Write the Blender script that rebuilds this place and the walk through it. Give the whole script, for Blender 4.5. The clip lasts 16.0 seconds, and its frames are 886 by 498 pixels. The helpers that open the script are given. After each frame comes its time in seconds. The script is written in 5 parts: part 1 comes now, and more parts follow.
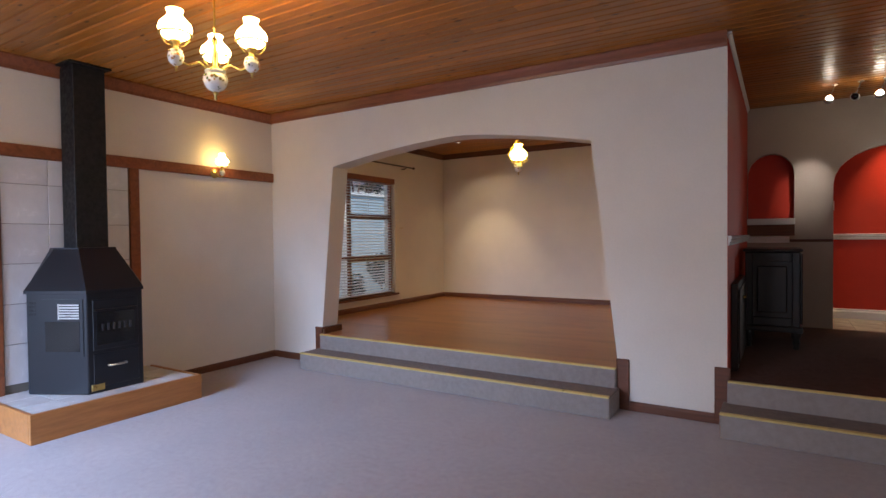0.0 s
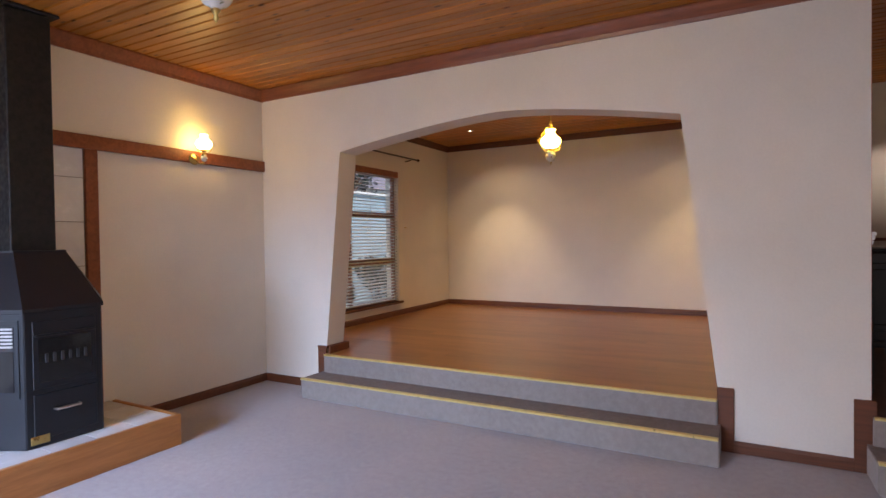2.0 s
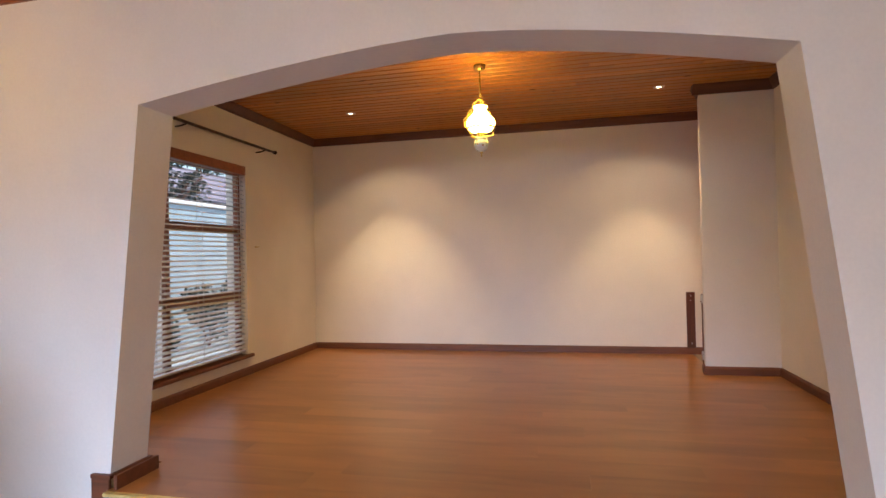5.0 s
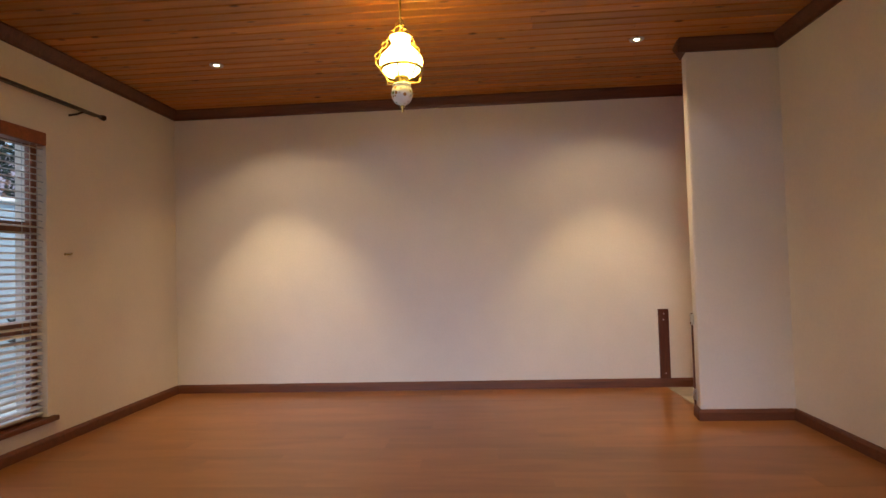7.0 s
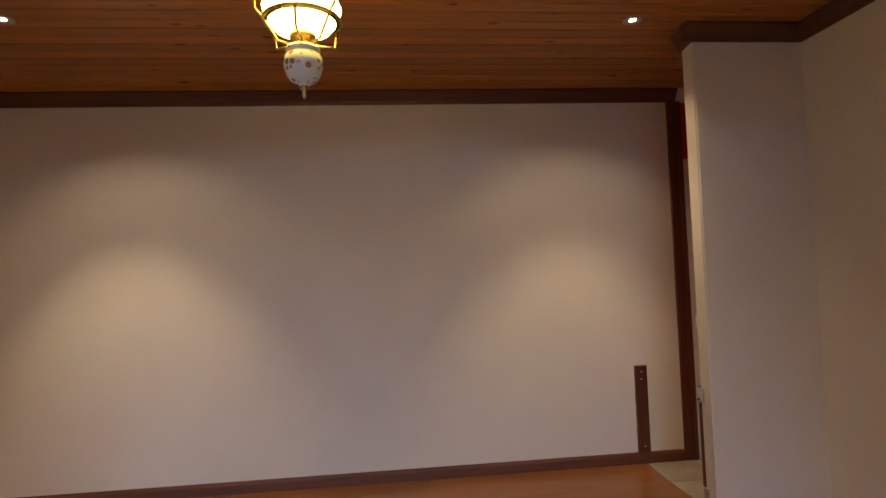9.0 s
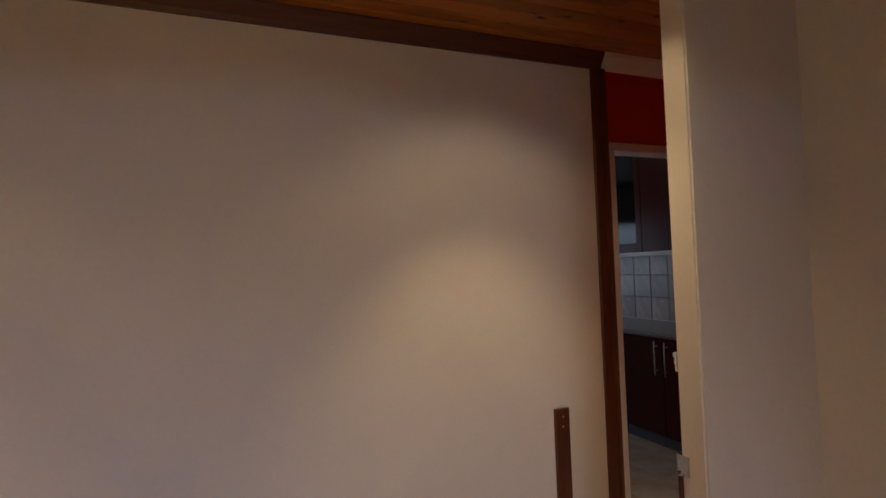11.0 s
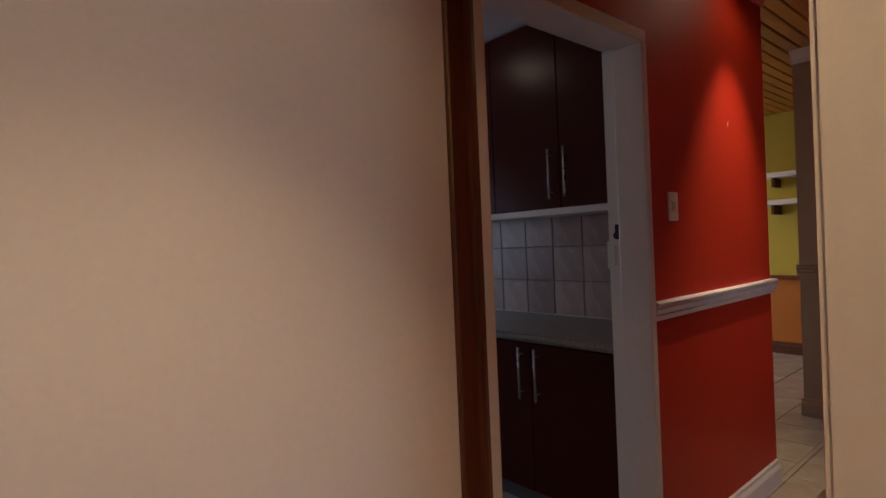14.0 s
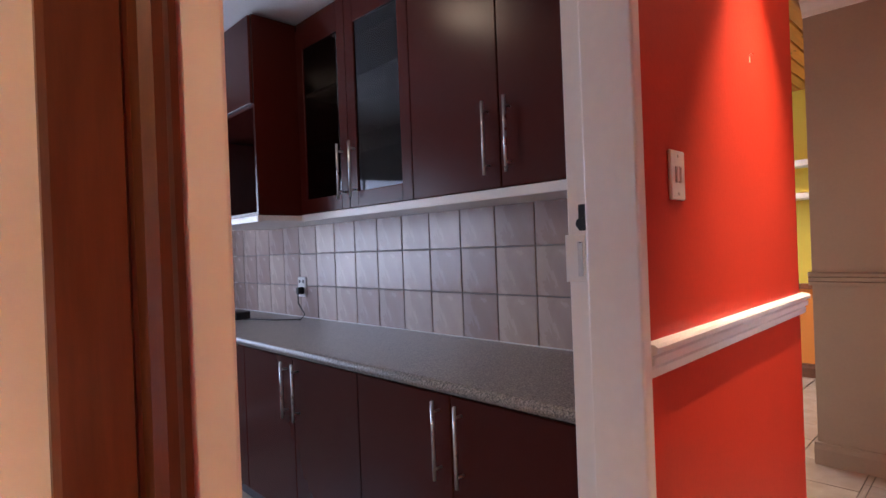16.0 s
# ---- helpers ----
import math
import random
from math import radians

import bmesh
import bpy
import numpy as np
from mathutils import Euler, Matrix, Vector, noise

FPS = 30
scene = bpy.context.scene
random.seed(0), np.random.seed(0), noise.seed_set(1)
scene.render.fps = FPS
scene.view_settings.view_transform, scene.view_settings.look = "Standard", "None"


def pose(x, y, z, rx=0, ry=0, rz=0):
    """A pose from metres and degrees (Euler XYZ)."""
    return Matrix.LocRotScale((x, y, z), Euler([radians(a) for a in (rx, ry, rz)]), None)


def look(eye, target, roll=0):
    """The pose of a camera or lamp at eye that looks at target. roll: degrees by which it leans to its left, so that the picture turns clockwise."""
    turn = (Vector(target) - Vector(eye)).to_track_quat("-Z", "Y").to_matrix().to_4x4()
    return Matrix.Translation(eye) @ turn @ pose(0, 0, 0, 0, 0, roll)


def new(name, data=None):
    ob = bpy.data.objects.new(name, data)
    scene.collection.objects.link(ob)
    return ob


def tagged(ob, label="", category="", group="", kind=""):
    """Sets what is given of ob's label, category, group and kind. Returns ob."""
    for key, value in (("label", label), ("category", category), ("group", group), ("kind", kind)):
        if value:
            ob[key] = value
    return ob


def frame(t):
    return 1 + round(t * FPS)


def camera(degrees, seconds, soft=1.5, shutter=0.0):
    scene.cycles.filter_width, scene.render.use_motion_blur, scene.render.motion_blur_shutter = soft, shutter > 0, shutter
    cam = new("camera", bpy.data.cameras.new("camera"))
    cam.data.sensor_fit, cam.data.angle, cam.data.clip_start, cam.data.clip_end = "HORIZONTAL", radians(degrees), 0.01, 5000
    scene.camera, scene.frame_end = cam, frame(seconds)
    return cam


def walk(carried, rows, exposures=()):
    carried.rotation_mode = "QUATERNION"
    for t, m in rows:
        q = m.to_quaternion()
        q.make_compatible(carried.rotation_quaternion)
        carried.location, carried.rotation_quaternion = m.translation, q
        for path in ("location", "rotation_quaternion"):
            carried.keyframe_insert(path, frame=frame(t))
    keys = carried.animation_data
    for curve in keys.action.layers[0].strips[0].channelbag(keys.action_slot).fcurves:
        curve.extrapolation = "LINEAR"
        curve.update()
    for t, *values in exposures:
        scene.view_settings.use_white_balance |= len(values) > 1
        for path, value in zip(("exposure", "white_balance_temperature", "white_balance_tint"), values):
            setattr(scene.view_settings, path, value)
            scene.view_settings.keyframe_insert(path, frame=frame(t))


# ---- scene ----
cam = camera(78.3, 16.0)
PATH = [
    (0, (0.079, 0.099, 1.444), (-0.971, 1.8, 1.4), -0.6),
    (0.5, (-0.161, 0.209, 1.411), (-1.197, 1.919, 1.373), -0.5),
    (1, (-0.407, 0.346, 1.405), (-1.434, 2.062, 1.373), -0.6),
    (1.5, (-0.681, 0.513, 1.393), (-1.68, 2.246, 1.36), -0.6),
    (2, (-0.922, 0.681, 1.423), (-1.883, 2.434, 1.387), -0.8),
    (2.5, (-1.206, 0.801, 1.445), (-2.052, 2.612, 1.41), -0.7),
    (3, (-1.467, 1.018, 1.435), (-2.196, 2.88, 1.395), -1.0),
    (5.5, (-2.264, 2.771, 1.474), (-2.622, 4.738, 1.516), -1.3),
    (6, (-2.316, 3.128, 1.439), (-2.584, 5.109, 1.496), -1.4),
    (6.5, (-2.341, 3.513, 1.444), (-2.529, 5.503, 1.507), -1.6),
    (7, (-2.402, 3.863, 1.442), (-2.543, 5.857, 1.505), -1.7),
    (7.5, (-2.48, 4.172, 1.49), (-2.526, 6.17, 1.553), -1.8),
    (8, (-2.518, 4.503, 1.534), (-2.476, 6.501, 1.619), -1.9),
    (8.5, (-2.552, 4.768, 1.667), (-2.448, 6.764, 1.749), -2.1),
    (11, (-2.529, 6.255, 1.783), (-1.752, 8.096, 1.85), -2.1),
    (11.5, (-2.432, 6.56, 1.759), (-1.517, 8.337, 1.812), -2.2),
    (12, (-2.247, 6.849, 1.74), (-1.27, 8.594, 1.793), -2.4),
    (12.5, (-2.109, 7.122, 1.732), (-1.034, 8.808, 1.77), -2.2),
    (13, (-1.965, 7.304, 1.687), (-0.746, 8.889, 1.718), -2.1),
    (13.5, (-1.703, 7.511, 1.704), (-0.415, 9.041, 1.713), -2.5),
    (14, (-1.491, 7.67, 1.684), (-0.179, 9.18, 1.668), -2.4),
    (14.5, (-1.271, 7.842, 1.69), (0.067, 9.328, 1.682), -2.3),
    (15, (-1.06, 7.956, 1.669), (0.305, 9.418, 1.661), -2.3),
    (15.5, (-0.812, 8.085, 1.666), (0.568, 9.533, 1.662), -2.2),
    (16, (-0.638, 8.181, 1.65), (0.754, 9.618, 1.645), -2.2),
]
EXPOSURES = [(0, 0.38, 6500, 10), (1.5, 0.51, 6600, 10), (3, 0.90, 6900, 11), (5.5, 1.0, 6650, 10), (6.5, 0.82, 6480, 10), (7.5, 0.60, 6400, 10), (8.5, 0.24, 6300, 9), (11, -0.13, 6400, 11),
             (12.5, -0.42, 6600, 12), (13.5, -0.19, 6450, 17), (14.5, 0.16, 6350, 20), (15, 0.52, 6300, 21), (15.5, 1.20, 6250, 22), (16, 1.98, 6250, 22)]
walk(cam, [(t, look(eye, target, roll)) for t, eye, target, roll in PATH], EXPOSURES)

# ---- world and large lights ----
world = bpy.data.worlds.new("world")
scene.world = world
world.use_nodes = True
wn = world.node_tree
sky = wn.nodes.new("ShaderNodeTexSky")
sky.sky_type = "NISHITA"
sky.sun_disc = False
sky.sun_elevation = radians(61)
sky.sun_rotation = radians(67)
wn.nodes["Background"].inputs["Strength"].default_value = 0.14
wn.links.new(sky.outputs["Color"], wn.nodes["Background"].inputs["Color"])

sun = new("sun", bpy.data.lights.new("sun", "SUN"))
sun.data.energy, sun.data.angle, sun.data.color = 2.6, radians(0.6), (1, 0.97, 0.93)
sun.matrix_world = look((7, 3, 14), (0, 0, 0))


def lamp(name, kind, place, energy, colour, target=None, size=0.03, size_y=None, cone=60, blend=0.5):
    data = bpy.data.lights.new(name, kind)
    ob = new(name, data)
    data.energy, data.color = energy, colour
    if kind == "AREA":
        data.shape, data.size, data.size_y = "RECTANGLE", size, size_y
    else:
        data.shadow_soft_size = size
    if kind == "SPOT":
        data.spot_size, data.spot_blend = radians(cone), blend
    ob.matrix_world = look(place, target) if target else pose(*place)
    return ob


DAY = (0.41, 0.60, 1.0)
WARM = (1.0, 0.60, 0.20)
HALOGEN = (1.0, 0.74, 0.42)
patio = lamp("daylight_patio", "AREA", (-3.8, -2.5, 2.0), 92, DAY, (-3.9, 0.7, -0.3), 2.2, 1.0)
patio.data.spread = radians(72)
lamp("daylight_patio_sky", "AREA", (-3.3, -3.6, 2.7), 560, (0.69, 0.755, 1.0), (-3.2, 0.4, 0), 4.2, 2.4)
# Side fill with no known window behind it, added to brighten the lounge.
lamp("lounge_side_fill", "AREA", (3.05, -0.4, 1.6), 17, (0.85, 0.88, 1.0), (-2, 1, 1.2), 2.4, 1.4)
lamp("daylight_kitchen", "AREA", (-0.6, 12.35, 1.75), 7.5, (0.62, 0.75, 1.0), (0.2, 10, 1.2), 1.8, 1.1)
lamp("daylight_far", "AREA", (4.2, 11.6, 1.6), 24, (0.95, 0.97, 1.0), (4.2, 9.5, 0.6), 1.4, 1.6)

lamp("daylight_window", "AREA", (-8.6, 7.6, 4.0), 150, (0.66, 0.79, 1.0), (-3.2, 7.4, 0.9), 3.0, 0.9)

# ---- plan, in metres ----
ZU = 0.350            # raised floor
HT = 2.95             # boarded ceiling
XL = -5.215           # outer wall with stove and window
YA, TA = 4.70, 0.245   # arch wall
YB = 8.70             # end wall of the raised room
XR, XE = -0.343, -0.250   # thin wall between raised room and dining area
XN, YN, YK = -0.958, 7.683, 7.821  # wall with the niche and its free end
YR = 8.715            # red wall
XRED = 1.705          # its free end
XC, XT, ZC = 0.531, 1.182, 1.230   # kitchen counter edge, tiled wall, counter top
XFAR = 3.00


# ---- materials ----
def node_mat(name):
    m = bpy.data.materials.new(name)
    m.use_nodes = True
    nt = m.node_tree
    return m, nt, nt.nodes["Principled BSDF"]


def coords(nt, scale, kind="Object", rot=(0, 0, 0)):
    tc = nt.nodes.new("ShaderNodeTexCoord")
    mp = nt.nodes.new("ShaderNodeMapping")
    mp.inputs["Scale"].default_value = scale
    mp.inputs["Rotation"].default_value = rot
    nt.links.new(tc.outputs[kind], mp.inputs["Vector"])
    return mp.outputs["Vector"]


def noise_tex(nt, vec, scale, detail=4, rough=0.55, distort=0.0):
    n = nt.nodes.new("ShaderNodeTexNoise")
    n.inputs["Scale"].default_value, n.inputs["Detail"].default_value = scale, detail
    n.inputs["Roughness"].default_value, n.inputs["Distortion"].default_value = rough, distort
    nt.links.new(vec, n.inputs["Vector"])
    return n.outputs["Fac"]


def ramp(nt, fac, stops):
    r = nt.nodes.new("ShaderNodeValToRGB")
    el = r.color_ramp.elements
    while len(el) < len(stops):
        el.new(0.5)
    for e, (p, c) in zip(el, stops):
        e.position, e.color = p, (*c, 1)
    nt.links.new(fac, r.inputs["Fac"])
    return r.outputs["Color"]


def mix(nt, a, b, fac, kind="MIX"):
    n = nt.nodes.new("ShaderNodeMix")
    n.data_type, n.blend_type = "RGBA", kind
    for sock, v in ((n.inputs["Factor"], fac), (n.inputs["A"], a), (n.inputs["B"], b)):
        if isinstance(v, (int, float)):
            sock.default_value = v
        elif isinstance(v, tuple):
            sock.default_value = (*v, 1)
        else:
            nt.links.new(v, sock)
    return n.outputs["Result"]


def bump(nt, bsdf, height, strength, dist=0.01):
    b = nt.nodes.new("ShaderNodeBump")
    b.inputs["Strength"].default_value, b.inputs["Distance"].default_value = strength, dist
    nt.links.new(height, b.inputs["Height"])
    nt.links.new(b.outputs["Normal"], bsdf.inputs["Normal"])


def scaled(c, k):
    return tuple(min(1, v * k) for v in c)


def paint(name, colour, rough=0.6, vary=0.05, grain=60, relief=0.12, sheen=0.4):
    """Rolled wall paint: faint cloudy stains, roller grain."""
    m, nt, b = node_mat(name)
    v = coords(nt, (1, 1, 1))
    big = noise_tex(nt, v, 1.3, 5, 0.6)
    fine = noise_tex(nt, v, grain, 3)
    col = ramp(nt, big, [(0.3, scaled(colour, 1 - vary)), (0.7, scaled(colour, 1 + vary))])
    col = mix(nt, col, ramp(nt, fine, [(0.3, (0.93, 0.93, 0.93)), (0.7, (1, 1, 1))]), 0.6, "MULTIPLY")
    nt.links.new(col, b.inputs["Base Color"])
    b.inputs["Roughness"].default_value = rough
    b.inputs["Specular IOR Level"].default_value = sheen
    bump(nt, b, fine, relief, 0.004)
    return m


def timber(name, light, dark, stretch=(1.2, 14, 14), rough=0.4, island=False, piece=False, knots=True, coat=0.0, vary=0.35, grain=0.5, relief=0.12):
    """Varnished wood with grain along local x; boards vary one by one."""
    m, nt, b = node_mat(name)
    tc = nt.nodes.new("ShaderNodeTexCoord")
    rnd = None
    if island:
        rnd = nt.nodes.new("ShaderNodeNewGeometry").outputs["Random Per Island"]
    elif piece:
        rnd = nt.nodes.new("ShaderNodeObjectInfo").outputs["Random"]
    vec = tc.outputs["Object"]
    if rnd is not None:
        add = nt.nodes.new("ShaderNodeVectorMath")
        add.operation = "MULTIPLY_ADD"
        comb = nt.nodes.new("ShaderNodeCombineXYZ")
        for k in ("X", "Y", "Z"):
            nt.links.new(rnd, comb.inputs[k])
        nt.links.new(comb.outputs["Vector"], add.inputs[0])
        add.inputs[1].default_value = (37, 11, 23)
        nt.links.new(vec, add.inputs[2])
        vec = add.outputs["Vector"]
    mp = nt.nodes.new("ShaderNodeMapping")
    mp.inputs["Scale"].default_value = stretch
    nt.links.new(vec, mp.inputs["Vector"])
    g1 = noise_tex(nt, mp.outputs["Vector"], 2.0, 6 if relief else 1.5, 0.62, 0.6)
    g2 = noise_tex(nt, mp.outputs["Vector"], 9.0, 4, 0.6)
    col = ramp(nt, g1, [(0.25, dark), (0.62, light)])
    col = mix(nt, col, ramp(nt, g2, [(0.35, (0.75, 0.72, 0.7)), (0.65, (1, 1, 1))]), grain, "MULTIPLY")
    if knots:
        mk = nt.nodes.new("ShaderNodeMapping")
        mk.inputs["Scale"].default_value = (4.4, 12, 12)
        nt.links.new(vec, mk.inputs["Vector"])
        vo = nt.nodes.new("ShaderNodeTexVoronoi")
        vo.inputs["Scale"].default_value = 1.0
        nt.links.new(mk.outputs["Vector"], vo.inputs["Vector"])
        kn = ramp(nt, vo.outputs["Distance"], [(0.07, (0.14, 0.06, 0.03)), (0.17, (1, 1, 1))])
        col = mix(nt, col, kn, 0.9, "MULTIPLY")
    if rnd is not None:
        col = mix(nt, col, ramp(nt, rnd, [(0, (1 - vary,) * 3), (1, (1 + vary * 0.3,) * 3)]), 1.0, "MULTIPLY")
    nt.links.new(col, b.inputs["Base Color"])
    rr = ramp(nt, g2, [(0.3, (rough * 0.85,) * 3), (0.7, (rough * 1.2,) * 3)])
    if relief:
        nt.links.new(rr, b.inputs["Roughness"])
    else:
        b.inputs["Roughness"].default_value = rough
    b.inputs["Coat Weight"].default_value = coat
    b.inputs["Coat Roughness"].default_value = 0.2
    if relief:
        bump(nt, b, g2, relief, 0.003)
    return m


def metal(name, colour, rough=0.25, metallic=1.0):
    m, nt, b = node_mat(name)
    n = noise_tex(nt, coords(nt, (1, 1, 1)), 30, 4)
    nt.links.new(ramp(nt, n, [(0.3, scaled(colour, 0.8)), (0.7, colour)]), b.inputs["Base Color"])
    nt.links.new(ramp(nt, n, [(0.3, (rough * 0.8,) * 3), (0.7, (rough * 1.35,) * 3)]), b.inputs["Roughness"])
    b.inputs["Metallic"].default_value = metallic
    return m


def carpet_mat(name, a, c, sheen=0.25):
    m, nt, b = node_mat(name)
    v = coords(nt, (1, 1, 1))
    big, mid, fine = noise_tex(nt, v, 1.1, 4), noise_tex(nt, v, 24, 4), noise_tex(nt, v, 260, 2)
    col = ramp(nt, mid, [(0.35, a), (0.65, c)])
    col = mix(nt, col, ramp(nt, big, [(0.3, (0.86, 0.86, 0.86)), (0.7, (1, 1, 1))]), 0.9, "MULTIPLY")
    col = mix(nt, col, ramp(nt, fine, [(0.35, (0.7, 0.7, 0.7)), (0.65, (1, 1, 1))]), 0.4, "MULTIPLY")
    nt.links.new(col, b.inputs["Base Color"])
    b.inputs["Roughness"].default_value = 0.95
    b.inputs["Specular IOR Level"].default_value = 0.15
    b.inputs["Sheen Weight"].default_value = sheen
    bump(nt, b, fine, 0.5, 0.006)
    return m


def tile_mat(name, a, c, rough=0.2, cloud=7, vary=0.15):
    m, nt, b = node_mat(name)
    rnd = nt.nodes.new("ShaderNodeObjectInfo").outputs["Random"]
    v = coords(nt, (1, 1, 1))
    n = noise_tex(nt, v, cloud, 5, 0.6, 0.4)
    col = ramp(nt, n, [(0.32, a), (0.68, c)])
    col = mix(nt, col, ramp(nt, rnd, [(0, (1 - vary, 1 - vary * 1.2, 1 - vary * 1.1)), (1, (1, 1, 1))]), 1.0, "MULTIPLY")
    nt.links.new(col, b.inputs["Base Color"])
    nt.links.new(ramp(nt, n, [(0.3, (rough * 0.8,) * 3), (0.7, (rough * 1.3,) * 3)]), b.inputs["Roughness"])
    bump(nt, b, noise_tex(nt, v, 22, 3), 0.06, 0.004)
    return m


def granite(name):
    m, nt, b = node_mat(name)
    v = coords(nt, (1, 1, 1))
    n1, n2 = noise_tex(nt, v, 160, 3, 0.7), noise_tex(nt, v, 45, 4)
    col = ramp(nt, n1, [(0.38, (0.08, 0.075, 0.068)), (0.5, (0.26, 0.24, 0.21)), (0.66, (0.52, 0.48, 0.41))])
    col = mix(nt, col, ramp(nt, n2, [(0.3, (0.7, 0.7, 0.7)), (0.7, (1, 1, 1))]), 0.8, "MULTIPLY")
    nt.links.new(col, b.inputs["Base Color"])
    b.inputs["Roughness"].default_value = 0.28
    return m


def glow(name, colour, strength):
    m, nt, b = node_mat(name)
    b.inputs["Base Color"].default_value = (0.9, 0.85, 0.75, 1)
    b.inputs["Emission Color"].default_value = (*colour, 1)
    b.inputs["Emission Strength"].default_value = strength
    b.inputs["Roughness"].default_value = 0.15
    return m


def glass_mat(name, colour=(1, 1, 1), rough=0.0):
    m, nt, b = node_mat(name)
    b.inputs["Base Color"].default_value = (*colour, 1)
    b.inputs["Transmission Weight"].default_value = 1.0
    b.inputs["Roughness"].default_value = rough
    b.inputs["IOR"].default_value = 1.45
    return m


def porcelain(name):
    m, nt, b = node_mat(name)
    v = coords(nt, (1, 1, 1))
    vo = nt.nodes.new("ShaderNodeTexVoronoi")
    vo.inputs["Scale"].default_value = 46
    nt.links.new(v, vo.inputs["Vector"])
    n = noise_tex(nt, v, 14, 3)
    mask = mix(nt, ramp(nt, vo.outputs["Distance"], [(0.36, (1, 1, 1)), (0.46, (0, 0, 0))]),
               ramp(nt, n, [(0.42, (0, 0, 0)), (0.48, (1, 1, 1))]), 1.0, "MULTIPLY")
    tint = ramp(nt, vo.outputs["Color"], [(0.3, (0.16, 0.20, 0.06)), (0.6, (0.42, 0.20, 0.05))])
    nt.links.new(mix(nt, (0.80, 0.77, 0.70), tint, mask), b.inputs["Base Color"])
    b.inputs["Roughness"].default_value = 0.18
    return m


M_WALL = paint("cream_wall_paint", (0.72, 0.655, 0.575))
M_BEIGE = paint("beige_wall_paint", (0.41, 0.335, 0.265))
M_RED = paint("red_wall_paint", (0.52, 0.031, 0.010), 0.5, 0.08)
M_WHITE = paint("white_gloss_paint", (0.78, 0.76, 0.74), 0.32, 0.03, 30, 0.05)
M_PLASTER = paint("white_ceiling_paint", (0.80, 0.79, 0.77), 0.7)
M_YELLOW = paint("yellow_wall_paint", (0.62, 0.47, 0.06))
M_ORANGE = paint("orange_wall_paint", (0.60, 0.20, 0.03))
M_CEIL = timber("varnished_pine_boards", (0.54, 0.200, 0.028), (0.36, 0.116, 0.015), rough=0.36, island=True, coat=0.10, vary=0.30)
M_CORNICE = timber("dark_stained_cornice", (0.13, 0.040, 0.015), (0.06, 0.018, 0.007), rough=0.48, knots=False)
M_TRIM = timber("reddish_stained_wood", (0.27, 0.082, 0.032), (0.16, 0.046, 0.018), rough=0.36, grain=0.3, relief=0.04, knots=False)
M_SKIRT = timber("brown_skirting_wood", (0.150, 0.046, 0.017), (0.085, 0.026, 0.010), rough=0.5, knots=False)
M_POST = timber("mahogany_post_wood", (0.135, 0.040, 0.017), (0.065, 0.019, 0.009), stretch=(12, 12, 1.0), rough=0.34, knots=False, grain=0.8)
M_HEARTH = timber("honey_stained_wood", (0.47, 0.195, 0.056), (0.33, 0.125, 0.036), stretch=(9, 1.0, 9), rough=0.42, knots=False)
M_FLOOR = timber("oak_laminate", (0.355, 0.147, 0.043), (0.25, 0.098, 0.029), stretch=(0.6, 3.2, 3.2), rough=0.28, piece=True, knots=False, vary=0.17, grain=0.28, relief=0)
M_CAB = paint("dark_cherry_laminate", (0.058, 0.0088, 0.0055), 0.27, 0.10, 8, 0.01, 0.20)
M_DARKWOOD = timber("blackened_oak", (0.022, 0.016, 0.013), (0.010, 0.008, 0.007), stretch=(9, 9, 1), rough=0.4, knots=False)
M_SLAT = timber("grey_brown_blind_slats", (0.54, 0.51, 0.49), (0.43, 0.40, 0.38), stretch=(9, 1, 9), rough=0.32, knots=False)
M_CARPET = carpet_mat("grey_mauve_carpet", (0.38, 0.33, 0.332), (0.43, 0.374, 0.378))
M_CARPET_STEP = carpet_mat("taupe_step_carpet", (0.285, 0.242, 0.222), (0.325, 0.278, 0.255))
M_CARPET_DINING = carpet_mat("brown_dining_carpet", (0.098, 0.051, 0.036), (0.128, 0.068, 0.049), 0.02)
# Tread carpet is a darker, browner tone than the riser carpet.
M_CARPET_TREAD = carpet_mat("darker_tread_carpet", (0.185, 0.140, 0.118), (0.225, 0.172, 0.146), 0.08)
M_BRASS = metal("aged_brass", (0.56, 0.40, 0.14), 0.30)
M_NOSE = metal("yellow_brass_nosing", (0.78, 0.60, 0.22), 0.34, 0.4)
M_STEEL = metal("brushed_steel", (0.62, 0.61, 0.59), 0.3)
M_IRON = metal("black_stove_enamel", (0.010, 0.012, 0.017), 0.36, 0.1)
M_FLUE = metal("matt_black_flue", (0.0035, 0.0035, 0.004), 0.6, 0.0)
M_DARKGLASS = metal("smoked_stove_glass", (0.010, 0.011, 0.013), 0.08, 0.0)
M_GRATE = metal("sooty_grate_steel", (0.06, 0.06, 0.065), 0.5, 0.6)
M_ROD = metal("bronze_rod_metal", (0.07, 0.045, 0.03), 0.35, 0.8)
M_GROUT = paint("grey_grout", (0.27, 0.25, 0.235), 0.9)
M_DARKGROUT = paint("dark_grout", (0.16, 0.14, 0.12), 0.9)
M_WHITETILE = tile_mat("white_surround_tile", (0.70, 0.71, 0.71), (0.79, 0.80, 0.80), 0.22)
M_KTILE = tile_mat("mottled_kitchen_tile", (0.44, 0.325, 0.27), (0.58, 0.48, 0.41), 0.25, 4, 0.3)
M_FTILE = tile_mat("cream_floor_tile", (0.44, 0.37, 0.29), (0.56, 0.49, 0.40), 0.22, 5, 0.12)
M_GRANITE = granite("grey_granite_counter")
